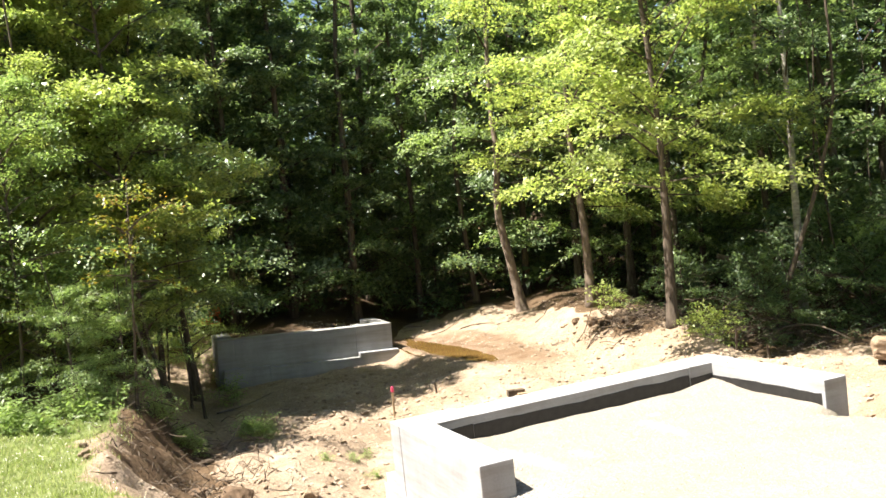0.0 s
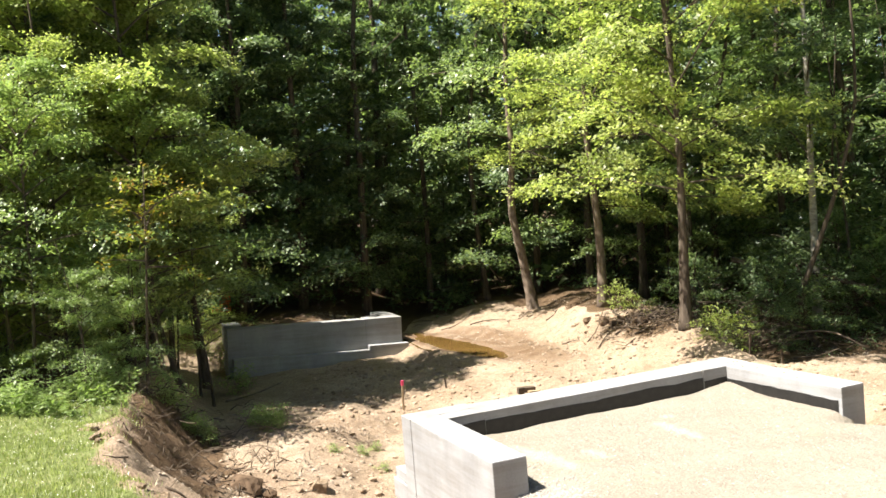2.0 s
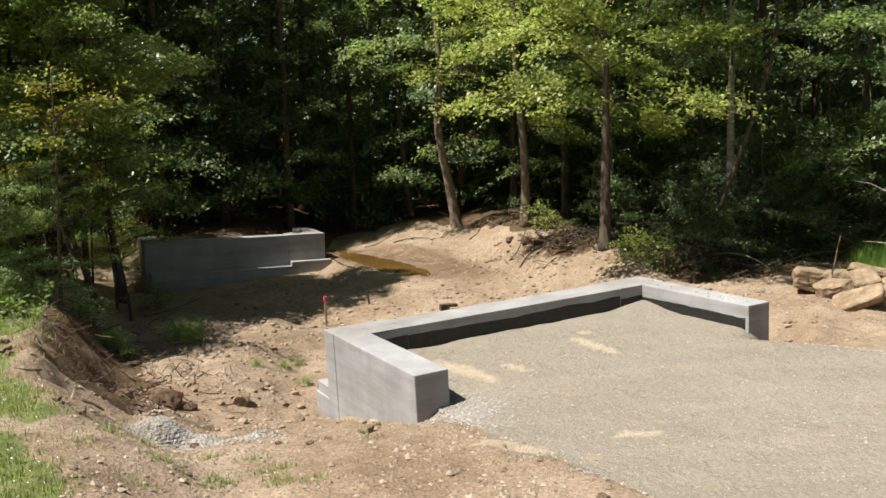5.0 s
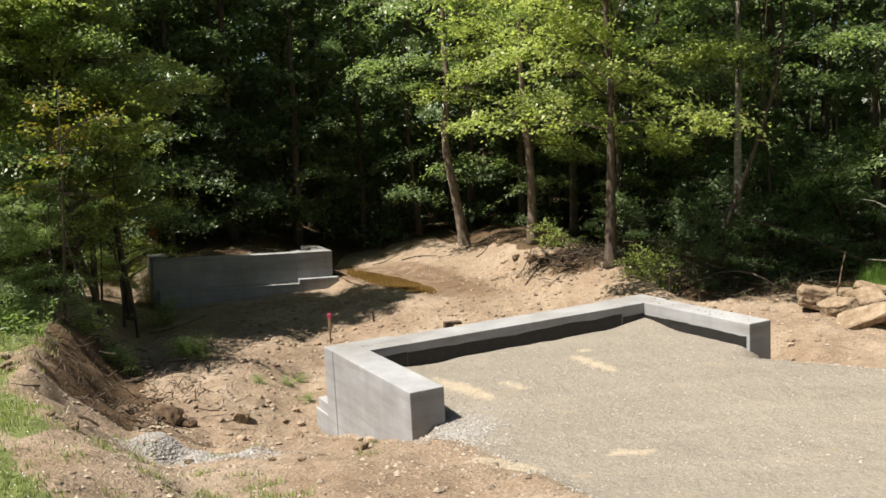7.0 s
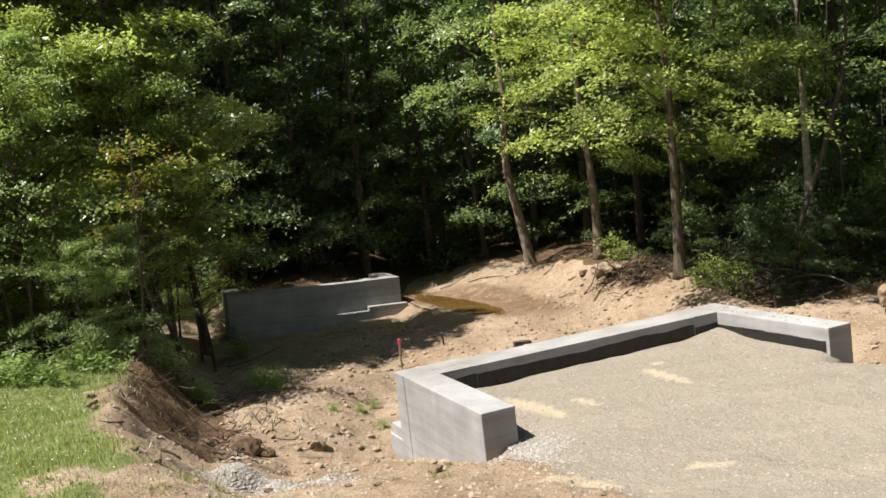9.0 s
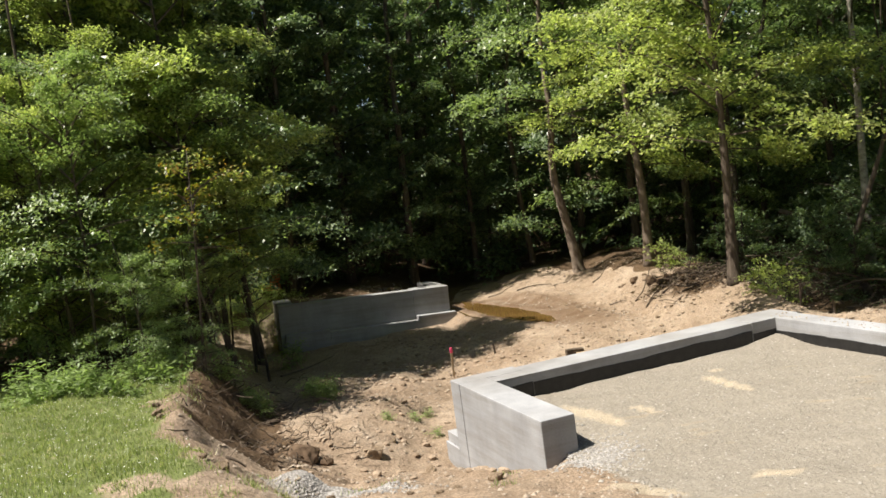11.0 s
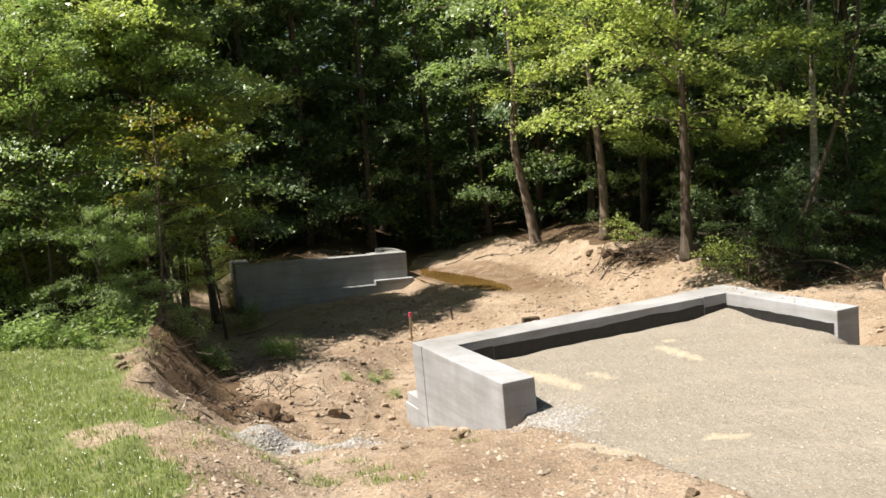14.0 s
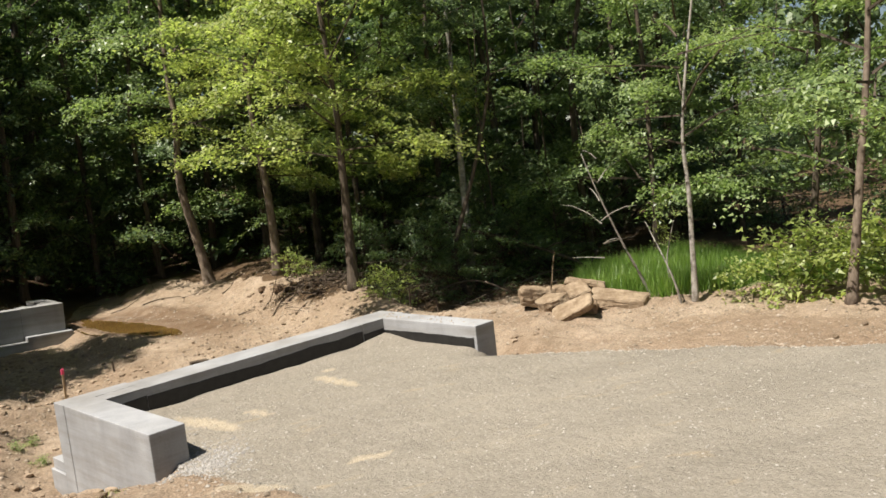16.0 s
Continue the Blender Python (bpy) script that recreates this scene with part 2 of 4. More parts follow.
def sst(a, b, x):
    t = np.clip((x - a) / (b - a), 0, 1)
    return t * t * (3 - 2 * t)


def lumps(x, y, size, seed=0):
    """Smooth value noise from -1 to 1 over the plan, lumps of that size in metres."""
    x, y = np.asarray(x, float) / size + 37.3 * seed + 500, np.asarray(y, float) / size + 11.7 * seed + 500
    xi, yi = np.floor(x), np.floor(y)
    fx, fy = x - xi, y - yi
    fx, fy = fx * fx * (3 - 2 * fx), fy * fy * (3 - 2 * fy)

    def h(i, j):
        v = np.sin(i * 127.1 + j * 311.7 + seed * 17.0) * 43758.5453
        return (v - np.floor(v)) * 2 - 1
    return (h(xi, yi) * (1 - fx) + h(xi + 1, yi) * fx) * (1 - fy) + (h(xi, yi + 1) * (1 - fx) + h(xi + 1, yi + 1) * fx) * fy


# plan of the abutment that the drive ends on: corner, along the back wall, and towards the drive
COR, AU, AW = (-0.266, 9.2), (0.8976, 0.4408), (0.4408, -0.8976)


def plan_st(x, y):
    return (x - COR[0]) * AU[0] + (y - COR[1]) * AU[1], (x - COR[0]) * AW[0] + (y - COR[1]) * AW[1]


def pad_mask(x, y):
    s, t = plan_st(x, y)
    inside = sst(-0.26, -0.14, s) * sst(5.04, 4.92, s) * sst(-0.36, -0.24, t)
    left = sst(-0.35, 0.35, x - (0.5 + 0.42 * (7.2 - y)))
    right = sst(0.5, -0.5, (x - 5.3) * 0.64 + (y - 9.06) * 0.77)
    k = sst(2.05, 2.5, t)
    return inside * (1 - k) + left * right * k


def grass_edge(y):
    return np.interp(y, (3.4, 5.3, 7.6, 9.4, 30.0), (-2.1, -2.95, -4.3, -4.9, -12.0))


def bank_line(x):
    """Where the far bank reaches its full height."""
    return np.where(x > 4.0, 18.1 - 1.2 * (x - 4.0), np.interp(x, (-10.0, -7.2, -6.5, -2.5, -2.0, -0.5, 1.0, 1.85, 2.6, 3.5, 4.0), (24.6, 23.6, 20.5, 22.15, 26.4, 25.6, 24.7, 23.9, 21.6, 18.9, 18.1)))


def puddle_mask(x, y, grow=1.0):
    a, b = (x + 0.5) * 0.457 - (y - 20.6) * 0.889, (x + 0.5) * 0.889 + (y - 20.6) * 0.457
    return sst(1.7, 0.8, np.hypot(a / (2.1 * grow ** 0.5), b / (0.36 * grow)))


def base_z(x, y):
    z = -0.15 + (0.55 - 0.36 * sst(0.9, -2.2, x)) * sst(10, 17.5, y)
    z = z + 0.42 * sst(-1.2, -2.8, x) * sst(17, 12.5, y) * sst(7.8, 9.6, y)
    yb = bank_line(x)
    width = 0.5 + 4.0 * sst(-2.5, -2.0, x) + 2.2 * sst(-6.6, -7.2, x)
    z = z + (0.40 + 0.25 * sst(2.0, 3.2, x) + 0.75 * sst(-2.0, -5, x)) * sst(yb - width, yb, y) * (1 - sst(5.5, 7.5, x))
    d = np.clip(9.4 - y, 0, 40)
    z = z + 1.25 * (1 - np.exp(-d / 3.3)) + 0.07 * d
    rt = sst(4.6, 6.3, x)
    z = z * (1 - rt) + rt * (0.64 - 0.42 * sst(12.2, 15, y + 0.55 * (x - 8)) + 0.04 * np.clip(6 - y, 0, 30))
    e = grass_edge(y)
    wide = 1.5
    top = 1.55 + 0.04 * (8 - y)
    m = sst(e + wide, e, x) * (1 - sst(15, 21, y) * 0.7)
    z = z + (np.maximum(top, z) - z) * m
    p = pad_mask(x, y)
    s, t = plan_st(x, y)
    pz = 0.84 + 0.05 * np.clip(6 - y, 0, 9) + 0.10 * sst(0.9, 0.0, np.hypot(s - 4.8, t)) + 0.05 * sst(0.8, 0, np.hypot(s, t)) - 0.10 * sst(0.8, 0.1, np.hypot(s + 0.2, t - 2.3))
    z = z * (1 - p) + p * pz
    z = z + 0.24 * sst(0.36, 0.0, np.hypot((x + 2.4) / 1.1, y - 6.85)) + 0.04 * sst(0.8, 0.2, np.hypot((x + 1.7) / 1.3, y - 7.05))
    flat = puddle_mask(x, y, 2.2) * (1 - sst(0.5, 0.8, z))
    z = z * (1 - flat) + 0.34 * flat
    wet = puddle_mask(x, y) * (1 - sst(0.5, 0.7, z))
    z = z * (1 - wet) + 0.24 * wet
    z = z + 0.03 * sst(1.3, 0.2, np.hypot((x - 7.7) / 1.4, (y - 11.4))) + 0.10 * sst(1.4, 0.2, np.hypot((x - 9.6) / 3.0, y + 0.55 * (x - 9) - 11.6))
    far = np.hypot(x, y - 12)
    return z + 1.6 * sst(30, 90, far) * (0.6 + 0.4 * lumps(x, y, 25, 3))


def ground_z(x, y):
    x, y = np.asarray(x, float), np.asarray(y, float)
    p = pad_mask(x, y)
    rough = 0.055 * lumps(x, y, 0.9, 1) + 0.05 * lumps(x, y, 0.37, 2) + 0.03 * lumps(x, y, 0.21, 5)
    e = grass_edge(y)
    bank = sst(e - 0.1, e + 0.3, x) * sst(e + 2.8, e + 1.6, x) * sst(6.6, 7.4, y) * sst(13.5, 11, y)
    rough = rough * (1 + 1.5 * bank) + bank * 0.14 * lumps(x, y, 0.62, 11)
    rough = rough * (1 - 0.75 * puddle_mask(x, y, 3.0)) * (1 - 0.6 * puddle_mask(x, y))
    return base_z(x, y) + rough * (1 - 0.72 * p)


def gz(x, y):
    return float(ground_z(x, y))


# ---- ground: one sheet to the horizon ----
def spread(lo, hi, step, reach):
    mid = np.arange(lo, hi + step / 2, step)
    grow = step * 1.45 ** np.arange(1, 40)
    out = np.cumsum(grow)
    out = out[out < reach]
    return np.concatenate([lo - out[::-1], mid, hi + out])


def build_ground():
    xs, ys = spread(-11, 13, 0.1, 900), spread(1.5, 23, 0.1, 900)
    X, Y = np.meshgrid(xs, ys)
    Z = ground_z(X, Y)
    nx, ny = len(xs), len(ys)
    verts = np.stack([X.ravel(), Y.ravel(), Z.ravel()], 1)
    i = np.arange(nx * ny).reshape(ny, nx)
    faces = np.stack([i[:-1, :-1], i[:-1, 1:], i[1:, 1:], i[1:, :-1]], -1).reshape(-1, 4)
    me = mesh_of("ground", verts, faces, EARTH, True)
    x, y = X.ravel(), Y.ravel()
    e = grass_edge(y)
    wob = 0.35 * lumps(x, y, 0.9, 8) + 0.14 * lumps(x, y, 0.28, 9)
    turf = sst(e + 0.35 + wob, e - 0.25 + wob, x) * sst(14.0, 12.5, y)
    bare = sst(1.2, 0.4, np.hypot((x + 2.75) / 0.95, (y - 4.6) / 0.42) + wob * 1.1 + 0.35 * lumps(x, y, 0.3, 21))
    turf = turf * (1 - 0.7 * bare)
    turf = np.maximum(turf, sst(11.6, 12.6, y + 0.55 * (x - 8)) * sst(-0.3, 0.5, x - 8.1 - 0.51 * (y - 12)) * 0.9)
    pad = pad_mask(x, y)
    pad = np.maximum(pad, sst(0.45, 0.2, np.hypot((x + 2.4) / 1.2, y - 6.85) + wob * 0.3))
    pad = np.maximum(pad, 0.6 * sst(0.45, 0.15, np.hypot((x + 1.8) / 1.6, (y - 6.72) * 1.4) + wob * 0.4))
    sand = np.zeros_like(x)
    for cx, cy, lx, ly, ang in ((2.72, 9.05, 0.62, 0.13, -64), (0.92, 8.25, 0.70, 0.17, -57), (1.55, 8.25, 0.3, 0.08, -55), (1.15, 5.55, 0.42, 0.2, -20), (2.4, 5.8, 0.28, 0.11, -10), (2.72, 9.75, 0.16, 0.07, 0)):
        ca, sa = math.cos(radians(ang)), math.sin(radians(ang))
        dx, dy = x - cx, y - cy
        sand = np.maximum(sand, sst(1.25, 0.7, np.hypot((dx * ca + dy * sa) / lx, (-dx * sa + dy * ca) / ly) + wob * 0.3))
    yb = bank_line(x)
    # leaf floor, drawn forward at the left to darken ground lying in tree shade
    litter_shade = sst(yb + 0.2, yb + 1.2, y + wob * 2 + 1.0 * sst(1.0, -1.0, x))
    litter_shade = np.maximum(litter_shade, sst(e + 0.3, e - 0.6, x) * sst(12.2, 13.4, y))
    # strip down the eroded bank: its shade put into the colour
    litter_shade = np.maximum(litter_shade, 0.62 * sst(e + 0.0, e + 0.35, x + wob) * sst(e + 2.4, e + 1.4, x + wob) * sst(7.0, 7.8, y + wob) * sst(14, 12, y))
    # darker brown patch on the bank between the two nearer trees
    litter_shade = np.maximum(litter_shade, 0.8 * sst(1.15, 0.5, np.hypot((x - 4.1) / 1.1, (y - 17.9) / 1.3) + wob * 0.8))
    litter_shade = litter_shade * (1 - sst(6.5, 7.5, x) * sst(17, 15, y))
    col = np.stack([pad, turf, litter_shade, sand], 1).astype(np.float32)
    att = me.color_attributes.new("zone", "FLOAT_COLOR", "POINT")
    att.data.foreach_set("color", col.ravel())
    a, b = (x + 0.5) * 0.457 - (y - 20.6) * 0.889, (x + 0.5) * 0.889 + (y - 20.6) * 0.457
    soak = sst(1.25, 0.75, np.hypot((a - 0.7) / 3.4, (b - 0.75) / 1.0) + wob * 0.25)
    soak = np.maximum(soak, sst(1.5, 1.0, np.hypot(a / 3.1, b / 0.6) + wob * 0.3))
    damp = me.color_attributes.new("damp", "FLOAT_COLOR", "POINT")
    damp.data.foreach_set("color", np.stack([soak, soak, soak, np.ones_like(soak)], 1).astype(np.float32).ravel())
    ob = new("ground", me)
    return tagged(ob, "bare tan earth with a grey gravel drive, turf, fallen leaves and painted bank shade", "ground", "", "structure")


build_ground()


# ---- puddle ----
def build_puddle():
    n, c = 40, Vector((-0.5, 20.6))
    along, across = Vector((0.457, -0.889)), Vector((0.889, 0.457))
    bm = bmesh.new()
    ring = []
    for k in range(n):
        a = 2 * math.pi * k / n
        r = 1 + 0.16 * math.sin(3 * a + 1) + 0.10 * math.sin(7 * a)
        p = c + along * (3.3 * r * math.cos(a)) + across * (0.74 * r * math.sin(a))
        ring.append(bm.verts.new((p.x, p.y, 0)))
    bm.faces.new(ring)
    bmesh.ops.recalc_face_normals(bm, faces=bm.faces)
    ob = part("puddle", bm, WATER, None)
    ob.location.z = 0.305
    tagged(ob, "shallow yellow-brown muddy puddle lying on bare earth", "puddle", "", "structure")


build_puddle()


# ---- abutments ----
def coating(length, top, depth, seed, flip=1):
    """A tarry coat with a wavy upper edge, on a wall face that runs along x at y = 0; it stands proud towards +y."""
    n = int(length / 0.06)
    bm = bmesh.new()
    rows = []
    for k in range(n + 1):
        x = length * k / n
        h = top + 0.018 * float(lumps(x, 0.0, 0.5, seed)) + 0.010 * float(lumps(x, 3.0, 0.13, seed))
        rows.append([bm.verts.new((x, yy, zz)) for yy, zz in ((0.0, h), (0.006, h - 0.006), (0.006, h - depth))])
    for a, b in zip(rows, rows[1:]):
        for j in (0, 1):
            bm.faces.new((a[j], b[j], b[j + 1], a[j + 1]))
    bmesh.ops.recalc_face_normals(bm, faces=bm.faces)
    return bm


def build_near_abutment():
    th = tagged(new("bridge_abutment"), "pale grey concrete bridge abutment with wing walls in gravel", "abutment", "bridge abutments")
    th.matrix_world = Matrix(((AU[0], -AW[0], 0, COR[0]), (AU[1], -AW[1], 0, COR[1]), (0, 0, 1, 0), (0, 0, 0, 1)))
    # local x along the back wall, local -y towards the drive
    part("wing_wall", box_bm(-0.43, -0.002, -2.12, 0.288, -0.7, 1.17, 0.014, 0.288), CONCRETE, th, "wing wall standing free of the gravel")
    part("wing_wall", box_bm(4.77, 5.19, -2.145, -0.003, -0.2, 1.175, 0.014), CONCRETE, th, "wing wall mostly buried in gravel")
    part("end_block", box_bm(-0.435, 0.545, 0.29, 0.63, -0.7, 1.17, 0.014, 0.29), CONCRETE, th)
    part("end_block", box_bm(0.0, 0.545, 0.0, 0.288, -0.2, 1.168, 0.005, 0.288), CONCRETE, th)
    part("end_block", box_bm(4.32, 5.25, 0.0, 0.60, -0.5, 1.172, 0.014), CONCRETE, th)
    part("back_wall", box_bm(0.545, 4.32, 0.008, 0.565, -0.5, 1.165, 0.012), CONCRETE, th)
    part("bridge_seat", box_bm(-0.40, 5.2, 0.632, 1.13, 0.17, 0.32, 0.012), CONCRETE, th)
    part("footing", box_bm(-0.43, 5.22, 0.634, 1.17, -0.8, 0.166, 0.012), CONCRETE, th)
    c = part("damp_proof_coating", coating(3.76, 1.03, 0.6, 3), TAR, th, "black tarry coating with a wavy top edge")
    c.matrix_local = pose(4.31, 0.008, 0, 0, 0, 180)
    c = part("damp_proof_coating", coating(0.52, 1.04, 0.6, 4), TAR, th)
    c.matrix_local = pose(0.54, 0.0, 0, 0, 0, 180)
    c = part("damp_proof_coating", coating(0.44, 0.99, 0.5, 4), TAR, th)
    c.matrix_local = pose(4.765, 0.0, 0, 0, 0, 180)
    c = part("damp_proof_coating", coating(2.08, 0.975, 0.5, 7), TAR, th)
    c.matrix_local = pose(4.77, -2.09, 0, 0, 0, 90)
    c = part("damp_proof_coating", coating(2.10, 0.99, 0.6, 9), TAR, th)
    c.matrix_local = pose(-0.003, 0.0, 0, 0, 0, -90)


def build_far_abutment():
    th = tagged(new("bridge_abutment"), "grey concrete bridge abutment across the stream bed, face in shade", "abutment", "bridge abutments")
    th.matrix_world = pose(-6.57, 19.91, 0.12, 0, 2.6, 21.6) @ Matrix.Diagonal((1.06, 1, 1, 1))
    # local x along the face, local y towards the woods
    part("back_wall", box_bm(0.42, 3.56, 0.006, 0.40, -0.8, 1.175, 0.012), CONCRETE, th)
    part("wing_wall", box_bm(0.0, 0.42, 0.0, 0.40, -0.9, 1.18, 0.014), CONCRETE, th)
    part("wing_wall", box_bm(-0.02, 0.40, 0.403, 1.45, -0.9, 1.21, 0.014), CONCRETE, th)
    part("end_block", box_bm(3.56, 4.55, 0.0, 0.60, -0.6, 1.185, 0.014), CONCRETE, th)
    part("wing_wall", box_bm(4.12, 4.553, 0.603, 1.85, -0.6, 1.19, 0.014), CONCRETE, th)
    part("bridge_seat", box_bm(0.12, 1.25, -0.24, -0.003, -0.8, 0.40, 0.012), CONCRETE, th)
    part("bridge_seat", box_bm(1.25, 3.60, -0.26, 0.003, -0.8, 0.34, 0.012), CONCRETE, th)
    part("bridge_seat", box_bm(3.60, 4.66, -0.24, -0.003, -0.8, 0.46, 0.012), CONCRETE, th)


def wall_crumbs():
    """Gravel crumbs and clods left lying along the top of the buried wing wall."""
    rng = np.random.RandomState(31)
    n = 80
    local = np.stack([4.97 + rng.normal(0, 0.09, n), rng.uniform(-2.05, 0.2, n)], 1)
    local[:, 0] = np.clip(local[:, 0], 4.82, 5.14)
    verts, faces = [], []
    for lx, ly in local:
        x, y = COR[0] + AU[0] * lx - AW[0] * ly, COR[1] + AU[1] * lx - AW[1] * ly
        r = rng.uniform(0.006, 0.02)
        o = len(verts)
        for dx, dy, dz in ((1, 0, 0), (0, 1, 0), (-1, 0, 0), (0, -1, 0), (0.1, 0, 0.8)):
            verts.append((x + dx * r * rng.uniform(0.7, 1.3), y + dy * r * rng.uniform(0.7, 1.3), 1.174 + dz * r))
        faces += [(o, o + 1, o + 4), (o + 1, o + 2, o + 4), (o + 2, o + 3, o + 4), (o + 3, o, o + 4)]
    tagged(new("wall_crumbs", mesh_of("wall_crumbs", verts, faces, PEBBLE)), "brown crumbs of earth and gravel on the wall top", "stones", "", "stuff")


build_near_abutment()
wall_crumbs()
build_far_abutment()


# ---- trees ----
def tube(path, radii, sides=8, rough=0.0, seed=0):
    """A tapered round tube along a list of points."""
    rng = np.random.RandomState(seed)
    pts = [Vector(p) for p in path]
    verts, faces = [], []
    for i, p in enumerate(pts):
        d = (pts[min(i + 1, len(pts) - 1)] - pts[max(i - 1, 0)]).normalized()
        a = d.orthogonal().normalized() if abs(d.z) < 0.9 else Vector((1, 0, 0)).cross(d).normalized()
        b = d.cross(a)
        for k in range(sides):
            ang = 2 * math.pi * k / sides
            r = radii[i] * (1 + rough * rng.uniform(-1, 1))
            verts.append(p + a * (r * math.cos(ang)) + b * (r * math.sin(ang)))
    for i in range(len(pts) - 1):
        for k in range(sides):
            n = (k + 1) % sides
            faces.append((i * sides + k, i * sides + n, (i + 1) * sides + n, (i + 1) * sides + k))
    faces.append(tuple(range(sides - 1, -1, -1)))
    faces.append(tuple(range((len(pts) - 1) * sides, len(pts) * sides)))
    return [tuple(v) for v in verts], faces


def join_tubes(name, tubes, mat):
    verts, faces = [], []
    for v, f in tubes:
        o = len(verts)
        verts += v
        faces += [tuple(i + o for i in q) for q in f]
    return mesh_of(name, verts, faces, mat, True)


def spline(points, n):
    """Points evenly along a smooth curve through a few given ones."""
    P = [Vector(p) for p in points]
    out = []
    for k in range(n):
        u = k / (n - 1) * (len(P) - 1)
        i = min(int(u), len(P) - 2)
        f = u - i
        a, b, c, d = P[max(i - 1, 0)], P[i], P[i + 1], P[min(i + 2, len(P) - 1)]
        out.append(0.5 * ((2 * b) + (c - a) * f + (2 * a - 5 * b + 4 * c - d) * f * f + (3 * b - a - 3 * c + d) * f ** 3))
    return out


def trunk_mesh(name, points, r0, r1, mat, seed=0, flare=1.5):
    pts = spline(points, 18)
    radii = [(r0 + (r1 - r0) * i / 17) * (1 + (flare - 1) * math.exp(-i * 1.1)) for i in range(18)]
    return join_tubes(name, [tube(pts, radii, 9, 0.06, seed)], mat)


def leaf_cards(centres, tilt_dev, size, rng, droop=0.25, aspect=0.55, slope=None, corners=4):
    """Leaves as diamonds, roughly level or along the slope of their spray, with a random tilt; pointed slips of three corners for the crowns."""
    n = len(centres)
    yaw = rng.uniform(0, 2 * math.pi, n)
    tilt = rng.normal(0, tilt_dev, n)
    roll = rng.normal(0, tilt_dev, n)
    L = size * rng.uniform(0.65, 1.3, n)
    W = L * aspect
    f = np.stack([np.cos(yaw) * np.cos(tilt), np.sin(yaw) * np.cos(tilt), np.sin(tilt) - droop], 1)
    s = np.stack([-np.sin(yaw) * np.cos(roll), np.cos(yaw) * np.cos(roll), np.sin(roll)], 1)
    if slope is not None:
        f[:, 2] += f[:, 0] * slope[:, 0] + f[:, 1] * slope[:, 1]
        s[:, 2] += s[:, 0] * slope[:, 0] + s[:, 1] * slope[:, 1]
        s /= np.linalg.norm(s, axis=1)[:, None]
    f /= np.linalg.norm(f, axis=1)[:, None]
    c = np.asarray(centres)
    if corners == 3:
        out = np.empty((n, 3, 3))
        out[:, 0] = c - s * (W * 0.55)[:, None] - f * (L * 0.4)[:, None]
        out[:, 1] = c + s * (W * 0.55)[:, None] - f * (L * 0.4)[:, None]
        out[:, 2] = c + f * (L / 2)[:, None]
        return out.reshape(-1, 3)
    out = np.empty((n, 4, 3))
    out[:, 0] = c - f * (L / 2)[:, None]
    out[:, 1] = c + s * (W / 2)[:, None] - f * (L * 0.06)[:, None]
    out[:, 2] = c + f * (L / 2)[:, None]
    out[:, 3] = c - s * (W / 2)[:, None] - f * (L * 0.06)[:, None]
    return out.reshape(-1, 3)


def crown_points(rng, height, low, radius, n_branch, sprays, per, profile="oval", level=0.06):
    """Leaf places on boughs round a stem at the origin, the slope of each leaf's spray, and the limbs' lines."""
    pts, limbs, slopes = [], [], []
    for b in range(n_branch):
        u = (b + rng.uniform(0, 1)) / n_branch
        h = low + (height - low) * u
        if profile == "oval":
            reach = radius * (0.55 + 0.75 * math.sin(math.pi * min(1, 0.15 + u * 0.85)) ** 0.8) * (1 - 0.5 * u ** 3)
        else:
            reach = radius * (1.05 - 0.9 * u)
        reach *= rng.uniform(0.55, 1.2)
        az = b * 2.4 + rng.uniform(-0.6, 0.6)
        rise = rng.uniform(-0.15, 0.40) + 0.3 * u
        d = np.array([math.cos(az), math.sin(az)])
        tip = np.array([d[0] * reach, d[1] * reach, h + rise * reach - 0.1 * reach])
        limbs.append(((0, 0, h - 0.15 * reach), tuple(tip * np.array([0.5, 0.5, 1]) - np.array([0, 0, 0.25 * rise * reach])), tuple(tip)))
        fan = rng.uniform(0.16, 0.28)
        for k in range(sprays):
            f = rng.uniform(0.15, 1.08) ** 0.75
            side = rng.normal(0, fan) * reach * (1.15 - 0.6 * f)
            c = np.array([d[0] * reach * f - d[1] * side, d[1] * reach * f + d[0] * side, h + rise * reach * f - 0.25 * abs(side) - 0.16 * reach * f * f + rng.normal(0, 0.07)])
            sp = rng.uniform(0.16, 0.36) * (0.6 + 0.12 * reach)
            a2 = az + rng.normal(0, 0.8)
            g = rng.normal(0, 0.22, 2) + d * (rise - 0.45 * f) + rng.normal(0, 0.12, 2)
            q = rng.normal(0, 1, (per, 3)) * np.array([sp, sp * 0.6, level])
            ca, sa = math.cos(a2), math.sin(a2)
            ox, oy = q[:, 0] * ca - q[:, 1] * sa, q[:, 0] * sa + q[:, 1] * ca
            pts.append(np.stack([c[0] + ox, c[1] + oy, c[2] + q[:, 2] + ox * g[0] + oy * g[1]], 1))
            slopes.append(np.tile(g, (per, 1)))
    return np.concatenate(pts), limbs, np.concatenate(slopes)


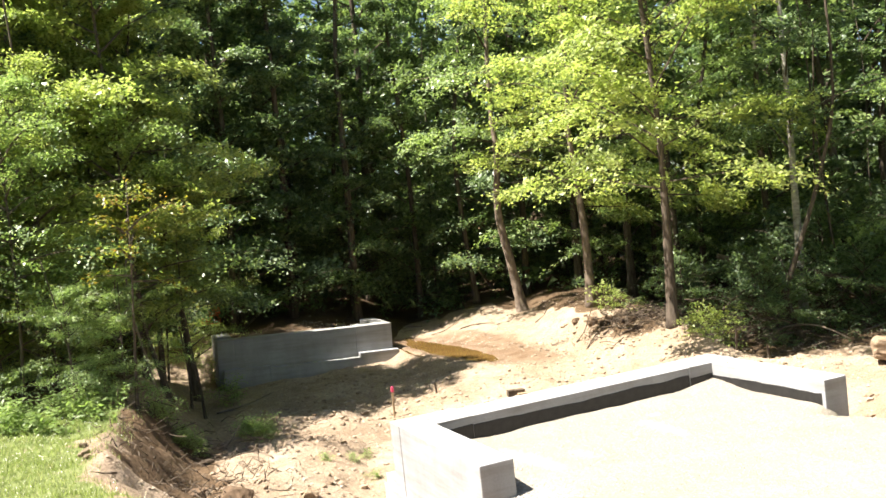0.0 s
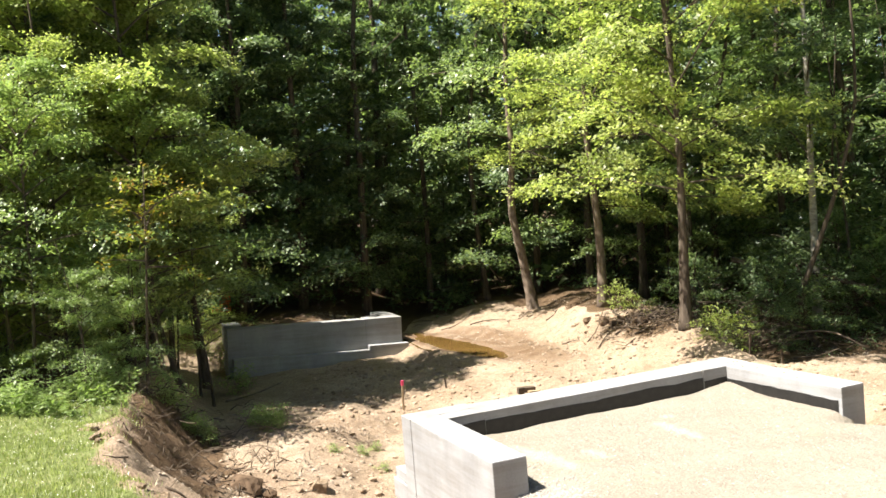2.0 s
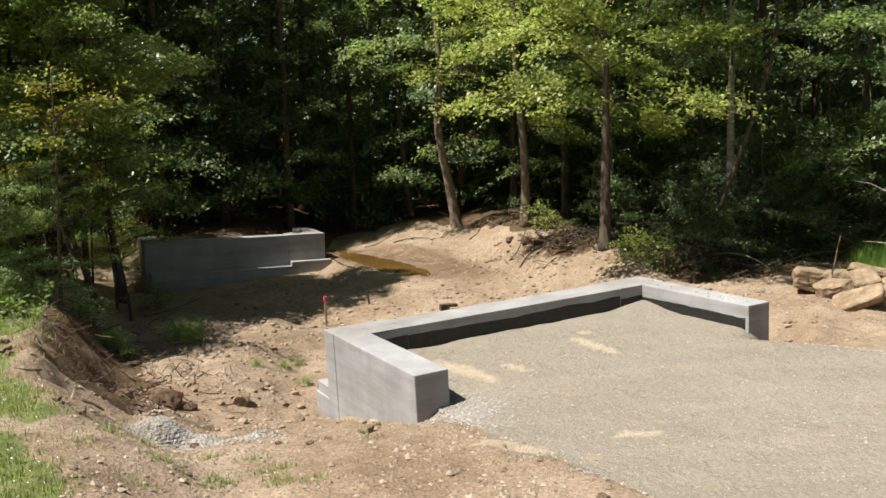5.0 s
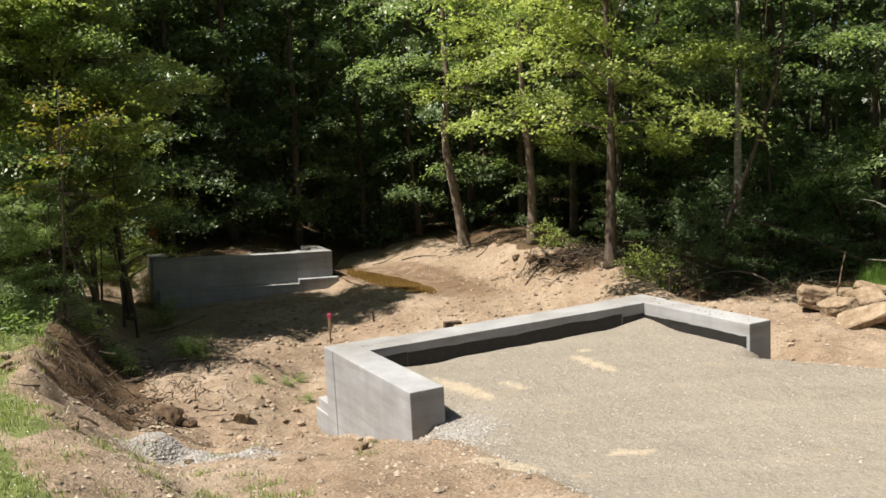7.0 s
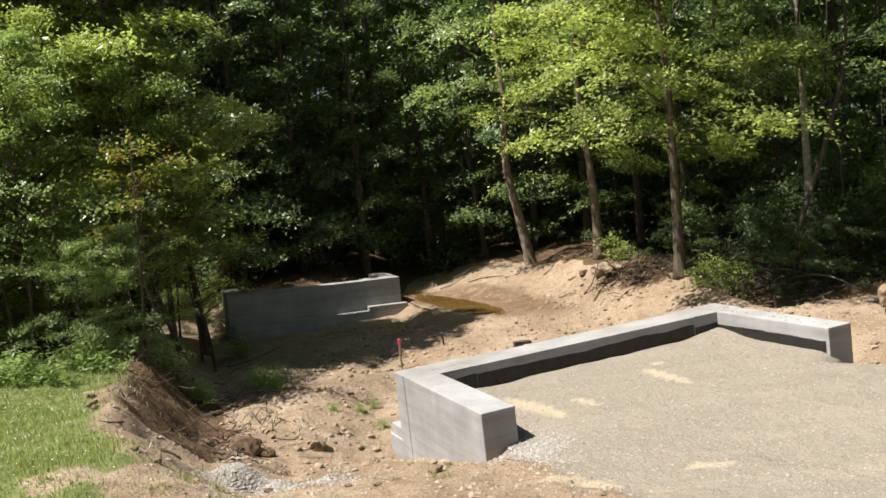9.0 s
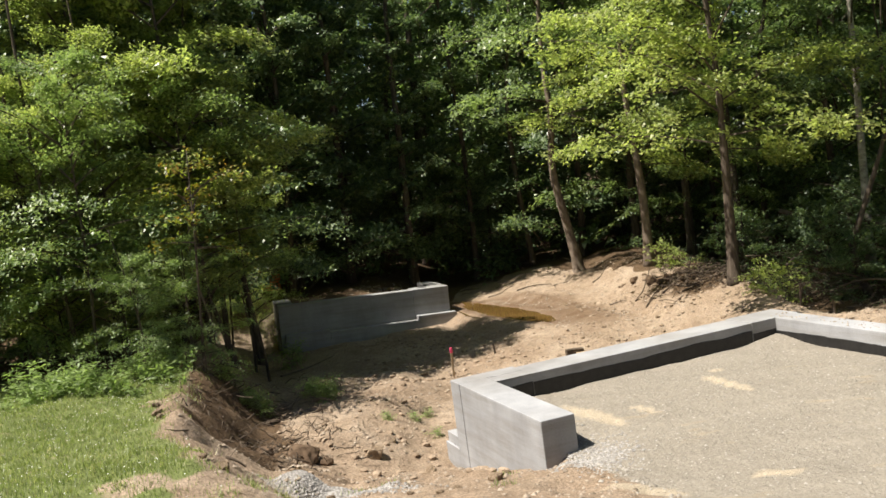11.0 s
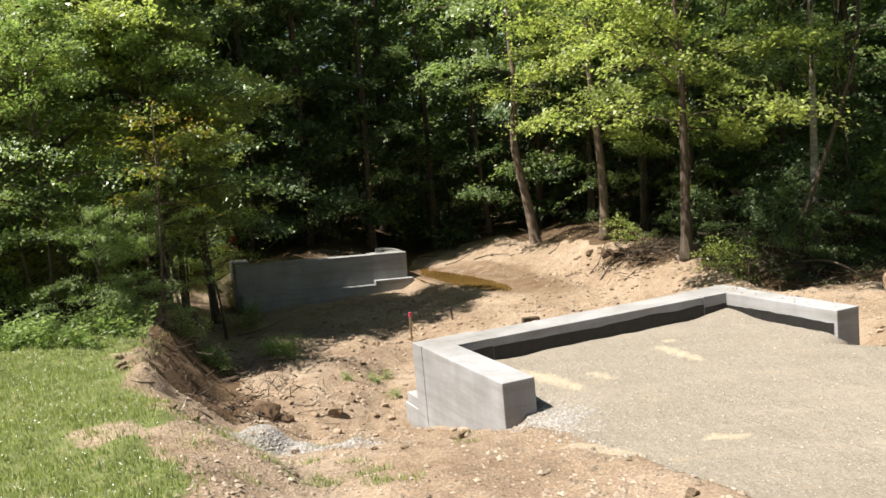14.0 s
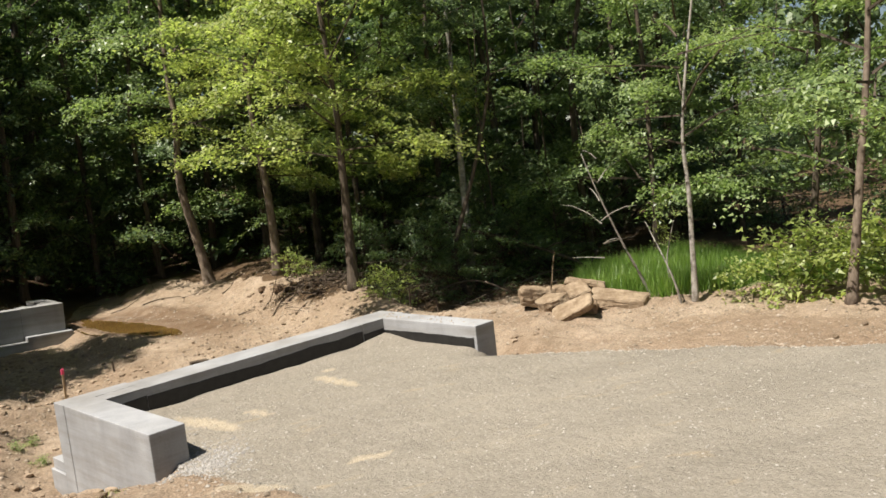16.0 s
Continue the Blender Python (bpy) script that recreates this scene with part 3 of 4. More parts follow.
def make_crown(seed, height, low, radius, n_branch, sprays, per, leaf, mat, profile="oval", limb=0.03, twigs=BARK, level=0.06):
    """Leaves and the limbs that carry them, as one mesh with two materials."""
    rng = np.random.RandomState(seed)
    pts, limbs, slopes = crown_points(rng, height, low, radius, n_branch, sprays, per, profile, level)
    lv = leaf_cards(pts, 0.42, leaf, rng, 0.2, 0.55, slopes, 3)
    quads = [lv]
    for l in limbs:
        v, f = tube(spline(l, 4), [limb, limb * 0.75, limb * 0.5, limb * 0.15], 4, 0, 1)
        v = np.array(v)
        quads.append(np.array([v[i] for q in f[:-2] for i in (q[0], q[1], q[2], q[0], q[2], q[3])]))
    me = quads_mesh("crown", np.concatenate(quads), 3, mat)
    me.materials.append(twigs)
    idx = np.zeros(len(me.polygons), dtype=np.int32)
    idx[len(lv) // 3:] = 1
    me.polygons.foreach_set("material_index", idx)
    return me


CROWNS = {
    "beech_a": make_crown(1, 15, 3.0, 3.4, 26, 20, 52, 0.115, LEAF),
    "beech_b": make_crown(2, 13, 2.0, 3.1, 24, 18, 52, 0.115, LEAF),
    "tier_a": make_crown(3, 12, 1.9, 3.3, 24, 18, 50, 0.112, LEAF, "cone"),
    "tier_b": make_crown(21, 12, 1.7, 3.1, 24, 18, 52, 0.112, LIGHT_LEAF, "oval"),
    "dark_a": make_crown(4, 14, 1.6, 3.2, 28, 17, 40, 0.13, DARK_LEAF, "cone"),
    "dark_b": make_crown(5, 11, 1.0, 2.9, 28, 18, 46, 0.112, DARK_LEAF, "cone"),
    "maple_a": make_crown(6, 10.5, 2.4, 2.9, 34, 20, 56, 0.105, LIGHT_LEAF, "oval", 0.022),
    "maple_b": make_crown(7, 7, 1.3, 2.2, 15, 9, 38, 0.095, LEAF),
    "shade": make_crown(22, 12.5, 2.6, 2.6, 32, 22, 46, 0.125, LIGHT_LEAF, "oval"),
    "young_a": make_crown(10, 6, 0.6, 2.1, 22, 18, 46, 0.085, LEAF),
    "young_b": make_crown(11, 6.5, 0.4, 2.0, 32, 17, 46, 0.07, LIGHT_LEAF),
    "rear_a": make_crown(12, 18, 1.5, 4.0, 34, 12, 20, 0.30, LEAF, "oval", 0.03, BARK, 0.12),
    "rear_b": make_crown(13, 20, 2.5, 4.2, 34, 12, 20, 0.31, DARK_LEAF, "oval", 0.03, BARK, 0.12),
    "rear_c": make_crown(19, 17, 0.6, 4.2, 40, 9, 13, 0.45, DARK_LEAF, "oval", 0.03, BARK, 0.2),
    "under_a": make_crown(8, 4.2, 0.3, 2.2, 18, 11, 24, 0.14, DARK_LEAF),
    "red_top": make_crown(14, 4.6, 2.9, 0.8, 9, 4, 26, 0.08, RUST_LEAF),
    "wisp": make_crown(15, 3.4, 1.6, 0.5, 7, 3, 12, 0.07, LIGHT_LEAF, "oval", 0.012),
    "bush_a": make_crown(16, 1.15, 0.15, 0.75, 11, 4, 9, 0.14, LIGHT_LEAF, "oval", 0.010),
    "bush_b": make_crown(17, 0.75, 0.08, 0.6, 12, 5, 18, 0.08, WEED_LEAF, "oval", 0.008),
    "bare": make_crown(18, 3.3, 0.9, 0.9, 9, 1, 1, 0.03, LIGHT_LEAF, "oval", 0.016, BIRCH_BARK),
}
TREE_NO = [0]


def tree(x, y, crown, r0, bends=(), height=None, mat=None, scale=1.0, label="", turn=None, name="tree", category="tree", group="woodland trees", crown_drop=0.0):
    """A tree at (x, y). bends: sideways offsets (dx, dy, height) that the stem passes through."""
    TREE_NO[0] += 1
    rng = np.random.RandomState(TREE_NO[0] + 100)
    z = gz(x, y) - 0.12
    height = height or 14 * scale
    th = tagged(new(name), label or "leafy green broadleaf tree in a dense wood", category, group)
    th.location = (x, y, z)
    pts = [(0, 0, 0)] + [tuple(b) for b in bends]
    top = pts[-1]
    if not bends:
        pts += [(rng.normal(0, 0.18), rng.normal(0, 0.18), height * 0.35)]
        top = (rng.normal(0, 0.4), rng.normal(0, 0.4), height * 0.7)
        pts += [top]
    if height > top[2]:
        pts += [(top[0] + rng.normal(0, 0.25), top[1] + rng.normal(0, 0.25), height)]
    part("trunk", trunk_mesh("trunk", pts, r0, r0 * 0.25, mat or BARK, TREE_NO[0]), mat or BARK, th)
    if crown:
        spin = turn if turn is not None else rng.uniform(0, 360)
        mid = pts[-2] if len(pts) > 2 else pts[-1]
        m = pose(mid[0], mid[1], -crown_drop, 0, 0, spin) @ Matrix.Diagonal((scale, scale, scale, 1))
        part("crown", CROWNS[crown], None, th).matrix_local = m
    return th


# the trees that stand by themselves at the edge of the clearing
tree(1.816, 23.7, "beech_a", 0.18, [(-0.05, 0, 0.55), (-0.21, 0, 1.68), (-0.43, 0, 3.25), (-0.28, 0, 5.0), (-0.28, 0, 7.6)], 17, PALE_BARK, 1.05, "tall tree with a bent bare trunk at the clearing's edge", 40, crown_drop=-2.0)
tree(3.5, 20.6, "tier_b", 0.135, [(0.03, 0, 2.0), (-0.07, 0, 3.9), (-0.1, 0, 6)], 15, PALE_BARK, 0.9, "slender grey-barked tree leaning slightly beside the clearing", 10, crown_drop=-1.6)
tree(4.7, 16.6, "maple_a", 0.14, [(0.04, 0, 1.3), (0.08, 0, 2.7), (0.1, 0, 5)], 10.5, BARK, 1.08, "broadleaf tree with bright green leaves over a brown trunk", 20, crown_drop=-0.55)
tree(7.75, 17.2, None, 0.09, [(-0.31, 0, 1.05), (-0.2, 0, 1.6), (0.13, 0, 2.4), (0.73, 0, 4.0), (1.16, 0, 5.8)], 9, BARK, 1.0, "thin dark leaning tree at the swamp's edge")
tree(8.68, 19.5, "dark_a", 0.12, [(0.05, 0, 3), (0.1, 0, 7)], 15, BIRCH_BARK, 1.0, "pale-barked tree at the swamp's edge", crown_drop=-2.5)
tree(9.58, 10.4, "maple_b", 0.055, [(0.05, 0, 2.0), (0.06, 0, 3.5)], 7, BIRCH_BARK, 0.8, "slim white-stemmed birch with light leaves", 60, crown_drop=-1.5)
tree(11.0, 8.25, "maple_b", 0.085, [(0.33, 0, 2.1), (0.7, 0, 4.75)], 10, PALE_BARK, 1.1, "grey-barked tree with spreading light green boughs", 120, crown_drop=-0.9)
tree(9.25, 11.25, "bare", 0.032, [(-0.27, 0, 0.6), (-0.55, 0, 1.18), (-0.94, 0, 2.1)], 2.9, BIRCH_BARK, 0.8, "leaning bare white birch sapling beside the boulders", 100, crown_drop=-0.2)
tree(9.38, 10.5, "wisp", 0.028, [(-0.2, 0, 0.7)], 1.6, BIRCH_BARK, 0.55, "thin white birch sapling leaning, with few leaves", crown_drop=-0.3)
tree(9.75, 11.3, "wisp", 0.022, [(-0.1, 0, 0.7)], 1.5, BIRCH_BARK, 0.6, "thin white birch sapling with few leaves")
for x, y, k in ((6.2, 17.6, 0.5), (6.9, 18.0, 0.55), (7.3, 17.3, 0.36), (5.7, 17.9, 0.45), (8.9, 18.6, 0.5), (10.4, 19.2, 0.55), (7.9, 18.9, 0.5)):
    tree(x, y, "under_a", 0.025, (), 2.2, BARK, k, "dark leafy shrub among brush by the swamp", name="shrub", category="shrub", group="swamp shrubs", crown_drop=0.1)
# by the turf and the far abutment
tree(-5.35, 11.7, "red_top", 0.03, [(0.1, 0, 1.2), (0.2, 0, 2.4)], 3.9, BARK, 0.85, "young tree with yellow and rust-coloured new leaves", crown_drop=0.2)
tree(-5.42, 13.1, "wisp", 0.034, [(-0.17, 0, 0.9), (-0.43, 0, 2.4)], 3.6, PALE_BARK, 1.0, "pale leaning sapling on the eroded bank")
tree(-6.6, 18.2, "dark_b", 0.10, [(-0.1, 0, 2), (-0.3, 0, 4.5)], 8.5, BARK, 0.7, "dark-stemmed tree beside the far abutment", crown_drop=-1.6)
tree(-6.1, 15.4, "young_a", 0.075, [(-0.25, 0, 1.0), (-0.5, 0, 2.4)], 6, BARK, 1.0, "dark leaning young tree over the stream bed", crown_drop=-1.0)
tree(-5.7, 16.0, None, 0.035, [(-0.05, 0, 1.0), (-0.2, 0, 2.4)], 4.5, BARK, 1.0, "thin dark sapling beside the stream bed")
tree(-6.3, 16.9, None, 0.035, [(0.02, 0, 1.0), (-0.1, 0, 2.4)], 4.5, BARK, 1.0, "thin dark sapling beside the stream bed")

rngf = np.random.RandomState(42)
SPOTS = [(-6.6, 18.2), (-6.1, 15.4), (-5.9, 13.4)]


def plant(n, x0, x1, y0, y1, kinds, gap, ok, scale=(0.85, 1.2), r=(0.10, 0.2), label="", drop=0.0):
    made = tries = 0
    while made < n and tries < 4000:
        tries += 1
        x, y = rngf.uniform(x0, x1), rngf.uniform(y0, y1)
        if not ok(x, y) or any((x - a) ** 2 + (y - b) ** 2 < gap * gap for a, b in SPOTS):
            continue
        SPOTS.append((x, y))
        made += 1
        tree(x, y, kinds[rngf.randint(len(kinds))], rngf.uniform(*r), scale=rngf.uniform(*scale), label=label, crown_drop=drop)


def behind(x, y):
    if -2.8 < x < 4.8 and y < 26.2:
        return False
    yb = 20.9 - 1.0 * (x - 1.65) if x > 1.65 else 22.3 + 0.25 * (1.65 - x)
    if x > 5.5:
        yb = max(yb, 19.5)
    return y > yb + 1.4


# young growth along the turf, low so that the bank stays in the sun
plant(9, -11.5, -7.7, 12.0, 14.4, ["young_a", "young_b", "young_b"], 1.05, lambda x, y: x < -7.7, (0.75, 1.0), (0.03, 0.06), "leafy young tree at the turf's edge", -0.3)
tree(-7.6, 12.3, "young_a", 0.04, [(0.15, 0, 1.8)], 5, BARK, 0.8, "leafy young tree over the eroded bank", 90, crown_drop=-1.0)
for x, y, k in ((-6.2, 11.3, 0.34), (-5.7, 12.1, 0.40)):
    tree(x, y, "young_a", 0.025, [(0.05, 0, 1.0)], 2.6, BARK, k, "low leafy shrub behind the weeds along the turf", name="shrub", category="shrub", group="turf shrubs", crown_drop=-0.05)
# tall trees that shade the far abutment
for x, y, h, s in ((-6.9, 16.0, 12, 0.92), (-7.9, 16.9, 11.5, 0.88), (-7.0, 17.2, 9, 0.72), (-8.9, 15.8, 12, 0.92), (-9.3, 17.5, 10.5, 0.85), (-8.0, 18.6, 8.5, 0.68)):
    SPOTS.append((x, y))
    tree(x, y, "shade", 0.075, [(0.06, 0, 2.5), (-0.1, 0, 6)], h, BARK, s, "tall dark-stemmed leafy tree beside the stream bed")
plant(7, -14, -9.0, 13.5, 18.0, ["dark_b", "dark_a", "tier_a"], 1.5, lambda x, y: x < -9.0 - 0.6 * max(0, y - 15.5), (0.9, 1.05), (0.07, 0.12), "leafy tree beside the stream bed")
plant(7, -17, -9.5, 21, 28, ["dark_a", "dark_b"], 1.9, lambda x, y: y > 24.3 or x < -14, (1.05, 1.3), (0.10, 0.16), "tall dark green tree beside the far abutment")
plant(9, -15, -5.5, 23.3, 27.5, ["dark_a", "dark_b"], 1.6, lambda x, y: True, (1.1, 1.35), (0.10, 0.16), "tall dark green tree behind the far abutment", 0.5)
# first rows behind the clearing
plant(9, -13, 0.5, 23.4, 28, ["tier_a", "dark_a", "dark_a", "dark_b"], 2.0, behind, (0.9, 1.15), (0.09, 0.15), "tree with tiers of dark green leaves, shady beneath")
plant(7, 0.5, 8, 22, 28, ["tier_a", "dark_a", "beech_b"], 2.0, behind, (0.9, 1.15), (0.09, 0.15), "tree with tiers of green leaves, dark beneath")
plant(9, 7, 18, 18.5, 27, ["dark_b", "dark_a", "dark_a"], 2.3, lambda x, y: y > 19.5 or x > 14, (0.85, 1.1), (0.08, 0.15), "tree with tiers of green leaves by the swamp")
plant(5, 13, 20, 8, 18, ["dark_b", "tier_a"], 2.4, lambda x, y: x > 13 - 0.1 * (y - 9), (0.85, 1.1), (0.08, 0.13))
# rows further back
plant(20, -26, 30, 27, 38, ["rear_a", "rear_b", "rear_b"], 2.6, behind, (0.8, 1.1), (0.14, 0.22), "tall woodland tree in shade")
plant(16, -34, 40, 37, 52, ["rear_a", "rear_b"], 3.2, behind, (0.9, 1.2), (0.14, 0.22), "tall woodland tree far back")
# undergrowth
plant(20, -16, 16, 26, 36, ["under_a"], 1.3, behind, (0.7, 1.2), (0.02, 0.04), "dark leafy shrub under the trees")
plant(14, 9.5, 22, 19, 27, ["under_a"], 1.3, lambda x, y: True, (0.6, 1.0), (0.02, 0.04), "dark leafy shrub under the trees")
plant(7, -14, -7.4, 12.5, 22, ["under_a", "young_b"], 1.0, lambda x, y: x < -7.4, (0.6, 0.9), (0.02, 0.04), "leafy shrub under the trees")


plant(26, -30, 26, 29, 44, ["rear_c"], 2.2, behind, (0.75, 1.15), (0.10, 0.2), "dense dark woodland tree in shade")
# unseen trees added behind the path to hold back sky light
plant(15, -3, 20, -18, -9.5, ["rear_c"], 2.2, lambda x, y: True, (0.7, 1.0), (0.14, 0.22), "unseen tree added behind the drive to block sky light")


def far_woods():
    """Woods past the last trees that can be told apart: leaves by the thousand over many stems."""
    rng = np.random.RandomState(77)
    n = 30000
    ang = rng.uniform(-75, 75, n)
    r = rng.uniform(50, 72, n)
    a = np.radians(ang)
    x, y = r * np.sin(a), r * np.cos(a)
    top = 19 + 5 * lumps(x, y, 6, 4)
    z = ground_z(x, y) + top * rng.uniform(0.0, 1, n) ** 0.9
    v = leaf_cards(np.stack([x, y, z], 1), 0.9, 1.1, rng)
    ob = new("far_woods", quads_mesh("far_woods", v, 4, DARK_LEAF))
    tagged(ob, "dense dark green woods closing the distance", "woods", "", "stuff")


far_woods()


# ---- boulders ----
def boulder_mesh(seed, lx, ly, lz):
    rng = np.random.RandomState(seed)
    bm = bmesh.new()
    for k in range(22):
        p = rng.uniform(-1, 1, 3)
        p = p / max(np.abs(p)) * rng.uniform(0.85, 1.0)
        bm.verts.new((p[0] * lx / 2 * rng.uniform(0.8, 1), p[1] * ly / 2 * rng.uniform(0.8, 1), p[2] * lz / 2))
    hull = bmesh.ops.convex_hull(bm, input=bm.verts[:])
    bmesh.ops.delete(bm, geom=[g for g in hull["geom_interior"] if isinstance(g, bmesh.types.BMVert)], context="VERTS")
    bmesh.ops.bevel(bm, geom=bm.edges[:], offset=0.014 * min(1, lx), segments=1, affect="EDGES")
    bmesh.ops.triangulate(bm, faces=bm.faces[:])
    for k in range(2):
        bmesh.ops.subdivide_edges(bm, edges=[e for e in bm.edges if e.calc_length() > 0.10 * lx], cuts=1)
        bmesh.ops.triangulate(bm, faces=bm.faces[:])
    for v in bm.verts:
        q = v.co / lx + Vector((seed, 0, 0))
        v.co += v.co.normalized() * lx * (0.045 * noise.noise(q * 4.0) + 0.02 * noise.noise(q * 11.0))
    return bm


def rock_mesh(seed, lx, ly, lz):
    """A split block of bedded sandstone: skewed corners, chipped edges, thin ledges."""
    rng = np.random.RandomState(seed)
    bm = bmesh.new()
    for sx in (-1, 1):
        for sy in (-1, 1):
            for sz in (-1, 1):
                k = rng.uniform(0.6, 1.0, 3)
                bm.verts.new((sx * k[0] * lx / 2, sy * k[1] * ly / 2, sz * k[2] * lz / 2))
    for k in range(5):
        a = rng.uniform(0, 2 * math.pi)
        bm.verts.new((math.cos(a) * lx * 0.53, math.sin(a) * ly * 0.53, rng.uniform(-0.35, 0.35) * lz))
    hull = bmesh.ops.convex_hull(bm, input=bm.verts[:])
    bmesh.ops.delete(bm, geom=[g for g in hull["geom_interior"] if isinstance(g, bmesh.types.BMVert)], context="VERTS")
    bmesh.ops.bevel(bm, geom=bm.edges[:], offset=0.02, segments=1, affect="EDGES")
    bmesh.ops.triangulate(bm, faces=bm.faces[:])
    for k in range(3):
        bmesh.ops.subdivide_edges(bm, edges=[e for e in bm.edges if e.calc_length() > 0.07], cuts=1)
        bmesh.ops.triangulate(bm, faces=bm.faces[:])
    for v in bm.verts:
        q = v.co + Vector((seed * 3.1, 0, 0))
        flat = Vector((v.co.x, v.co.y, 0))
        bed = noise.noise(Vector((seed, 0, v.co.z * 22)))
        v.co += (flat.normalized() * 0.022 * bed if flat.length > 0.05 else Vector()) + v.co.normalized() * (0.022 * noise.noise(q * 5) + 0.014 * noise.noise(q * 15))
    return bm


def boulders():
    # centre, size, turn
    spec = (((7.26, 12.2, 0.86), (0.66, 0.5, 0.44), (6, 10, -20)), ((8.2, 11.9, 0.98), (0.78, 0.6, 0.2), (-16, 14, -24)), ((7.36, 11.6, 0.77), (0.6, 0.5, 0.42), (8, -8, -50)),
            ((7.83, 11.6, 0.88), (0.5, 0.5, 0.34), (18, -12, -10)), ((7.42, 11.0, 0.73), (0.82, 0.5, 0.2), (24, -22, -32)), ((8.46, 11.2, 0.74), (1.15, 0.62, 0.24), (14, 10, -30)),
            ((7.85, 12.15, 0.86), (0.8, 0.55, 0.3), (-6, 4, 10)), ((7.85, 11.25, 0.66), (0.5, 0.4, 0.3), (0, 8, 70)), ((8.3, 11.75, 0.72), (0.7, 0.5, 0.34), (4, 0, 20)))
    for k, (c, size, rot) in enumerate(spec):
        ob = part("boulder", rock_mesh(k + 3, *size), SANDSTONE, None)
        ob.matrix_world = pose(c[0], c[1], c[2] + 0.04, *rot)
        tagged(ob, "tan angular sandstone slab in a heap on earth" if size[2] < 0.25 else "tan angular sandstone block in a heap on earth", "boulder", "boulder heap")


boulders()


# ---- stakes, block, slab, pipe ----
def earth_clods():
    """Lumps of earth torn from the bank, with roots."""
    for k, (x, y, l, w, h) in enumerate(((-3.12, 9.32, 0.55, 0.42, 0.36), (-3.85, 9.9, 0.34, 0.3, 0.18), (-2.78, 9.3, 0.2, 0.16, 0.12), (3.2, 18.6, 0.4, 0.3, 0.22), (3.6, 18.0, 0.34, 0.28, 0.2), (3.9, 17.5, 0.42, 0.3, 0.2), (3.35, 18.1, 0.26, 0.2, 0.14), (2.9, 19.3, 0.3, 0.24, 0.16))):
        ob = part("earth_clod", boulder_mesh(70 + k, l, w, h), CLOD, None)
        ob.matrix_world = pose(x, y, gz(x, y) + h * 0.3, 4 * k, -6, 35 * k)
        tagged(ob, "dark brown lump of root-bound earth fallen from the bank", "clod", "earth clods")


earth_clods()


def stake(x, y, h, lean, tape):
    th = tagged(new("survey_stake"), "thin wooden survey stake with pink-red top in earth" if tape else "short grey wooden stake standing in earth", "stake", "survey stakes")
    th.matrix_world = pose(x, y, gz(x, y), lean, lean * 0.5, 20)
    part("post", box_bm(-0.02, 0.02, -0.012, 0.012, -0.15, h, 0.003), PLAIN_WOOD if tape else DEAD_WOOD, th)
    if tape:
        part("tape", box_bm(-0.026, 0.026, -0.018, 0.018, h - 0.10, h + 0.006, 0.004), PINK, th, "pink-red marking tape")


stake(-1.43, 14.6, 0.62, 2, True)
stake(-0.61, 15.76, 0.22, -6, False)
stake(5.55, 15.0, 0.42, 3, False)
stake(6.15, 14.9, 0.34, -4, False)


def timber_block():
    th = tagged(new("timber_block"), "short rough timber block lying on earth", "timber")
    th.matrix_world = pose(1.05, 14.7, gz(1.05, 14.7) + 0.07, 2, 3, 20)
    part("beam", box_bm(-0.20, 0.16, -0.06, 0.06, -0.08, 0.04, 0.008), DEAD_WOOD, th)
    part("offcut", box_bm(-0.02, 0.24, -0.13, -0.07, -0.08, -0.02, 0.006), PLAIN_WOOD, th)


timber_block()


def slab():
    th = tagged(new("paving_slab"), "pale concrete slab lying at the edge of the turf", "slab")
    th.matrix_world = pose(-3.13, 2.82, gz(-3.13, 2.82) + 0.02, 0, 0, -35.2)
    part("top", box_bm(-0.72, 1.3, -1.4, 0.0, -0.1, 0.09, 0.012), SLAB_STONE, th)
    pipe = tagged(new("drain_pipe"), "black plastic drain pipe end lying on the slab", "pipe")
    pipe.matrix_world = th.matrix_world @ pose(-0.60, -0.05, 0.135, 0, 0, 22)
    v, f = tube([(-1.0, 0, 0), (-0.5, 0, 0), (-0.03, 0, 0), (0.0, 0, 0)], [0.045, 0.045, 0.045, 0.036], 14)
    part("tube", mesh_of("tube", v, f, BLACK_RUBBER, True), None, pipe)


slab()


def safety_net():
    th = tagged(new("safety_fence"), "torn strip of orange plastic safety netting among trees", "fence")
    th.matrix_world = pose(-8.25, 24.0, gz(-8.25, 24.0) + 0.12, 0, 0, 8) @ Matrix.Diagonal((0.42, 0.6, 0.75, 1))
    for k in range(7):
        part("strand", box_bm(0, 1.5, -0.004, 0.004, k * 0.11, k * 0.11 + 0.05, 0), ORANGE, th)
    for k in range(12):
        part("mesh_bar", box_bm(k * 0.13, k * 0.13 + 0.035, 0.005, 0.010, 0, 0.72, 0), ORANGE, th)
    for k in (0, 1.5):
        part("post", box_bm(k - 0.02, k + 0.02, 0.011, 0.05, -0.4, 0.9, 0.004), DEAD_WOOD, th)


safety_net()


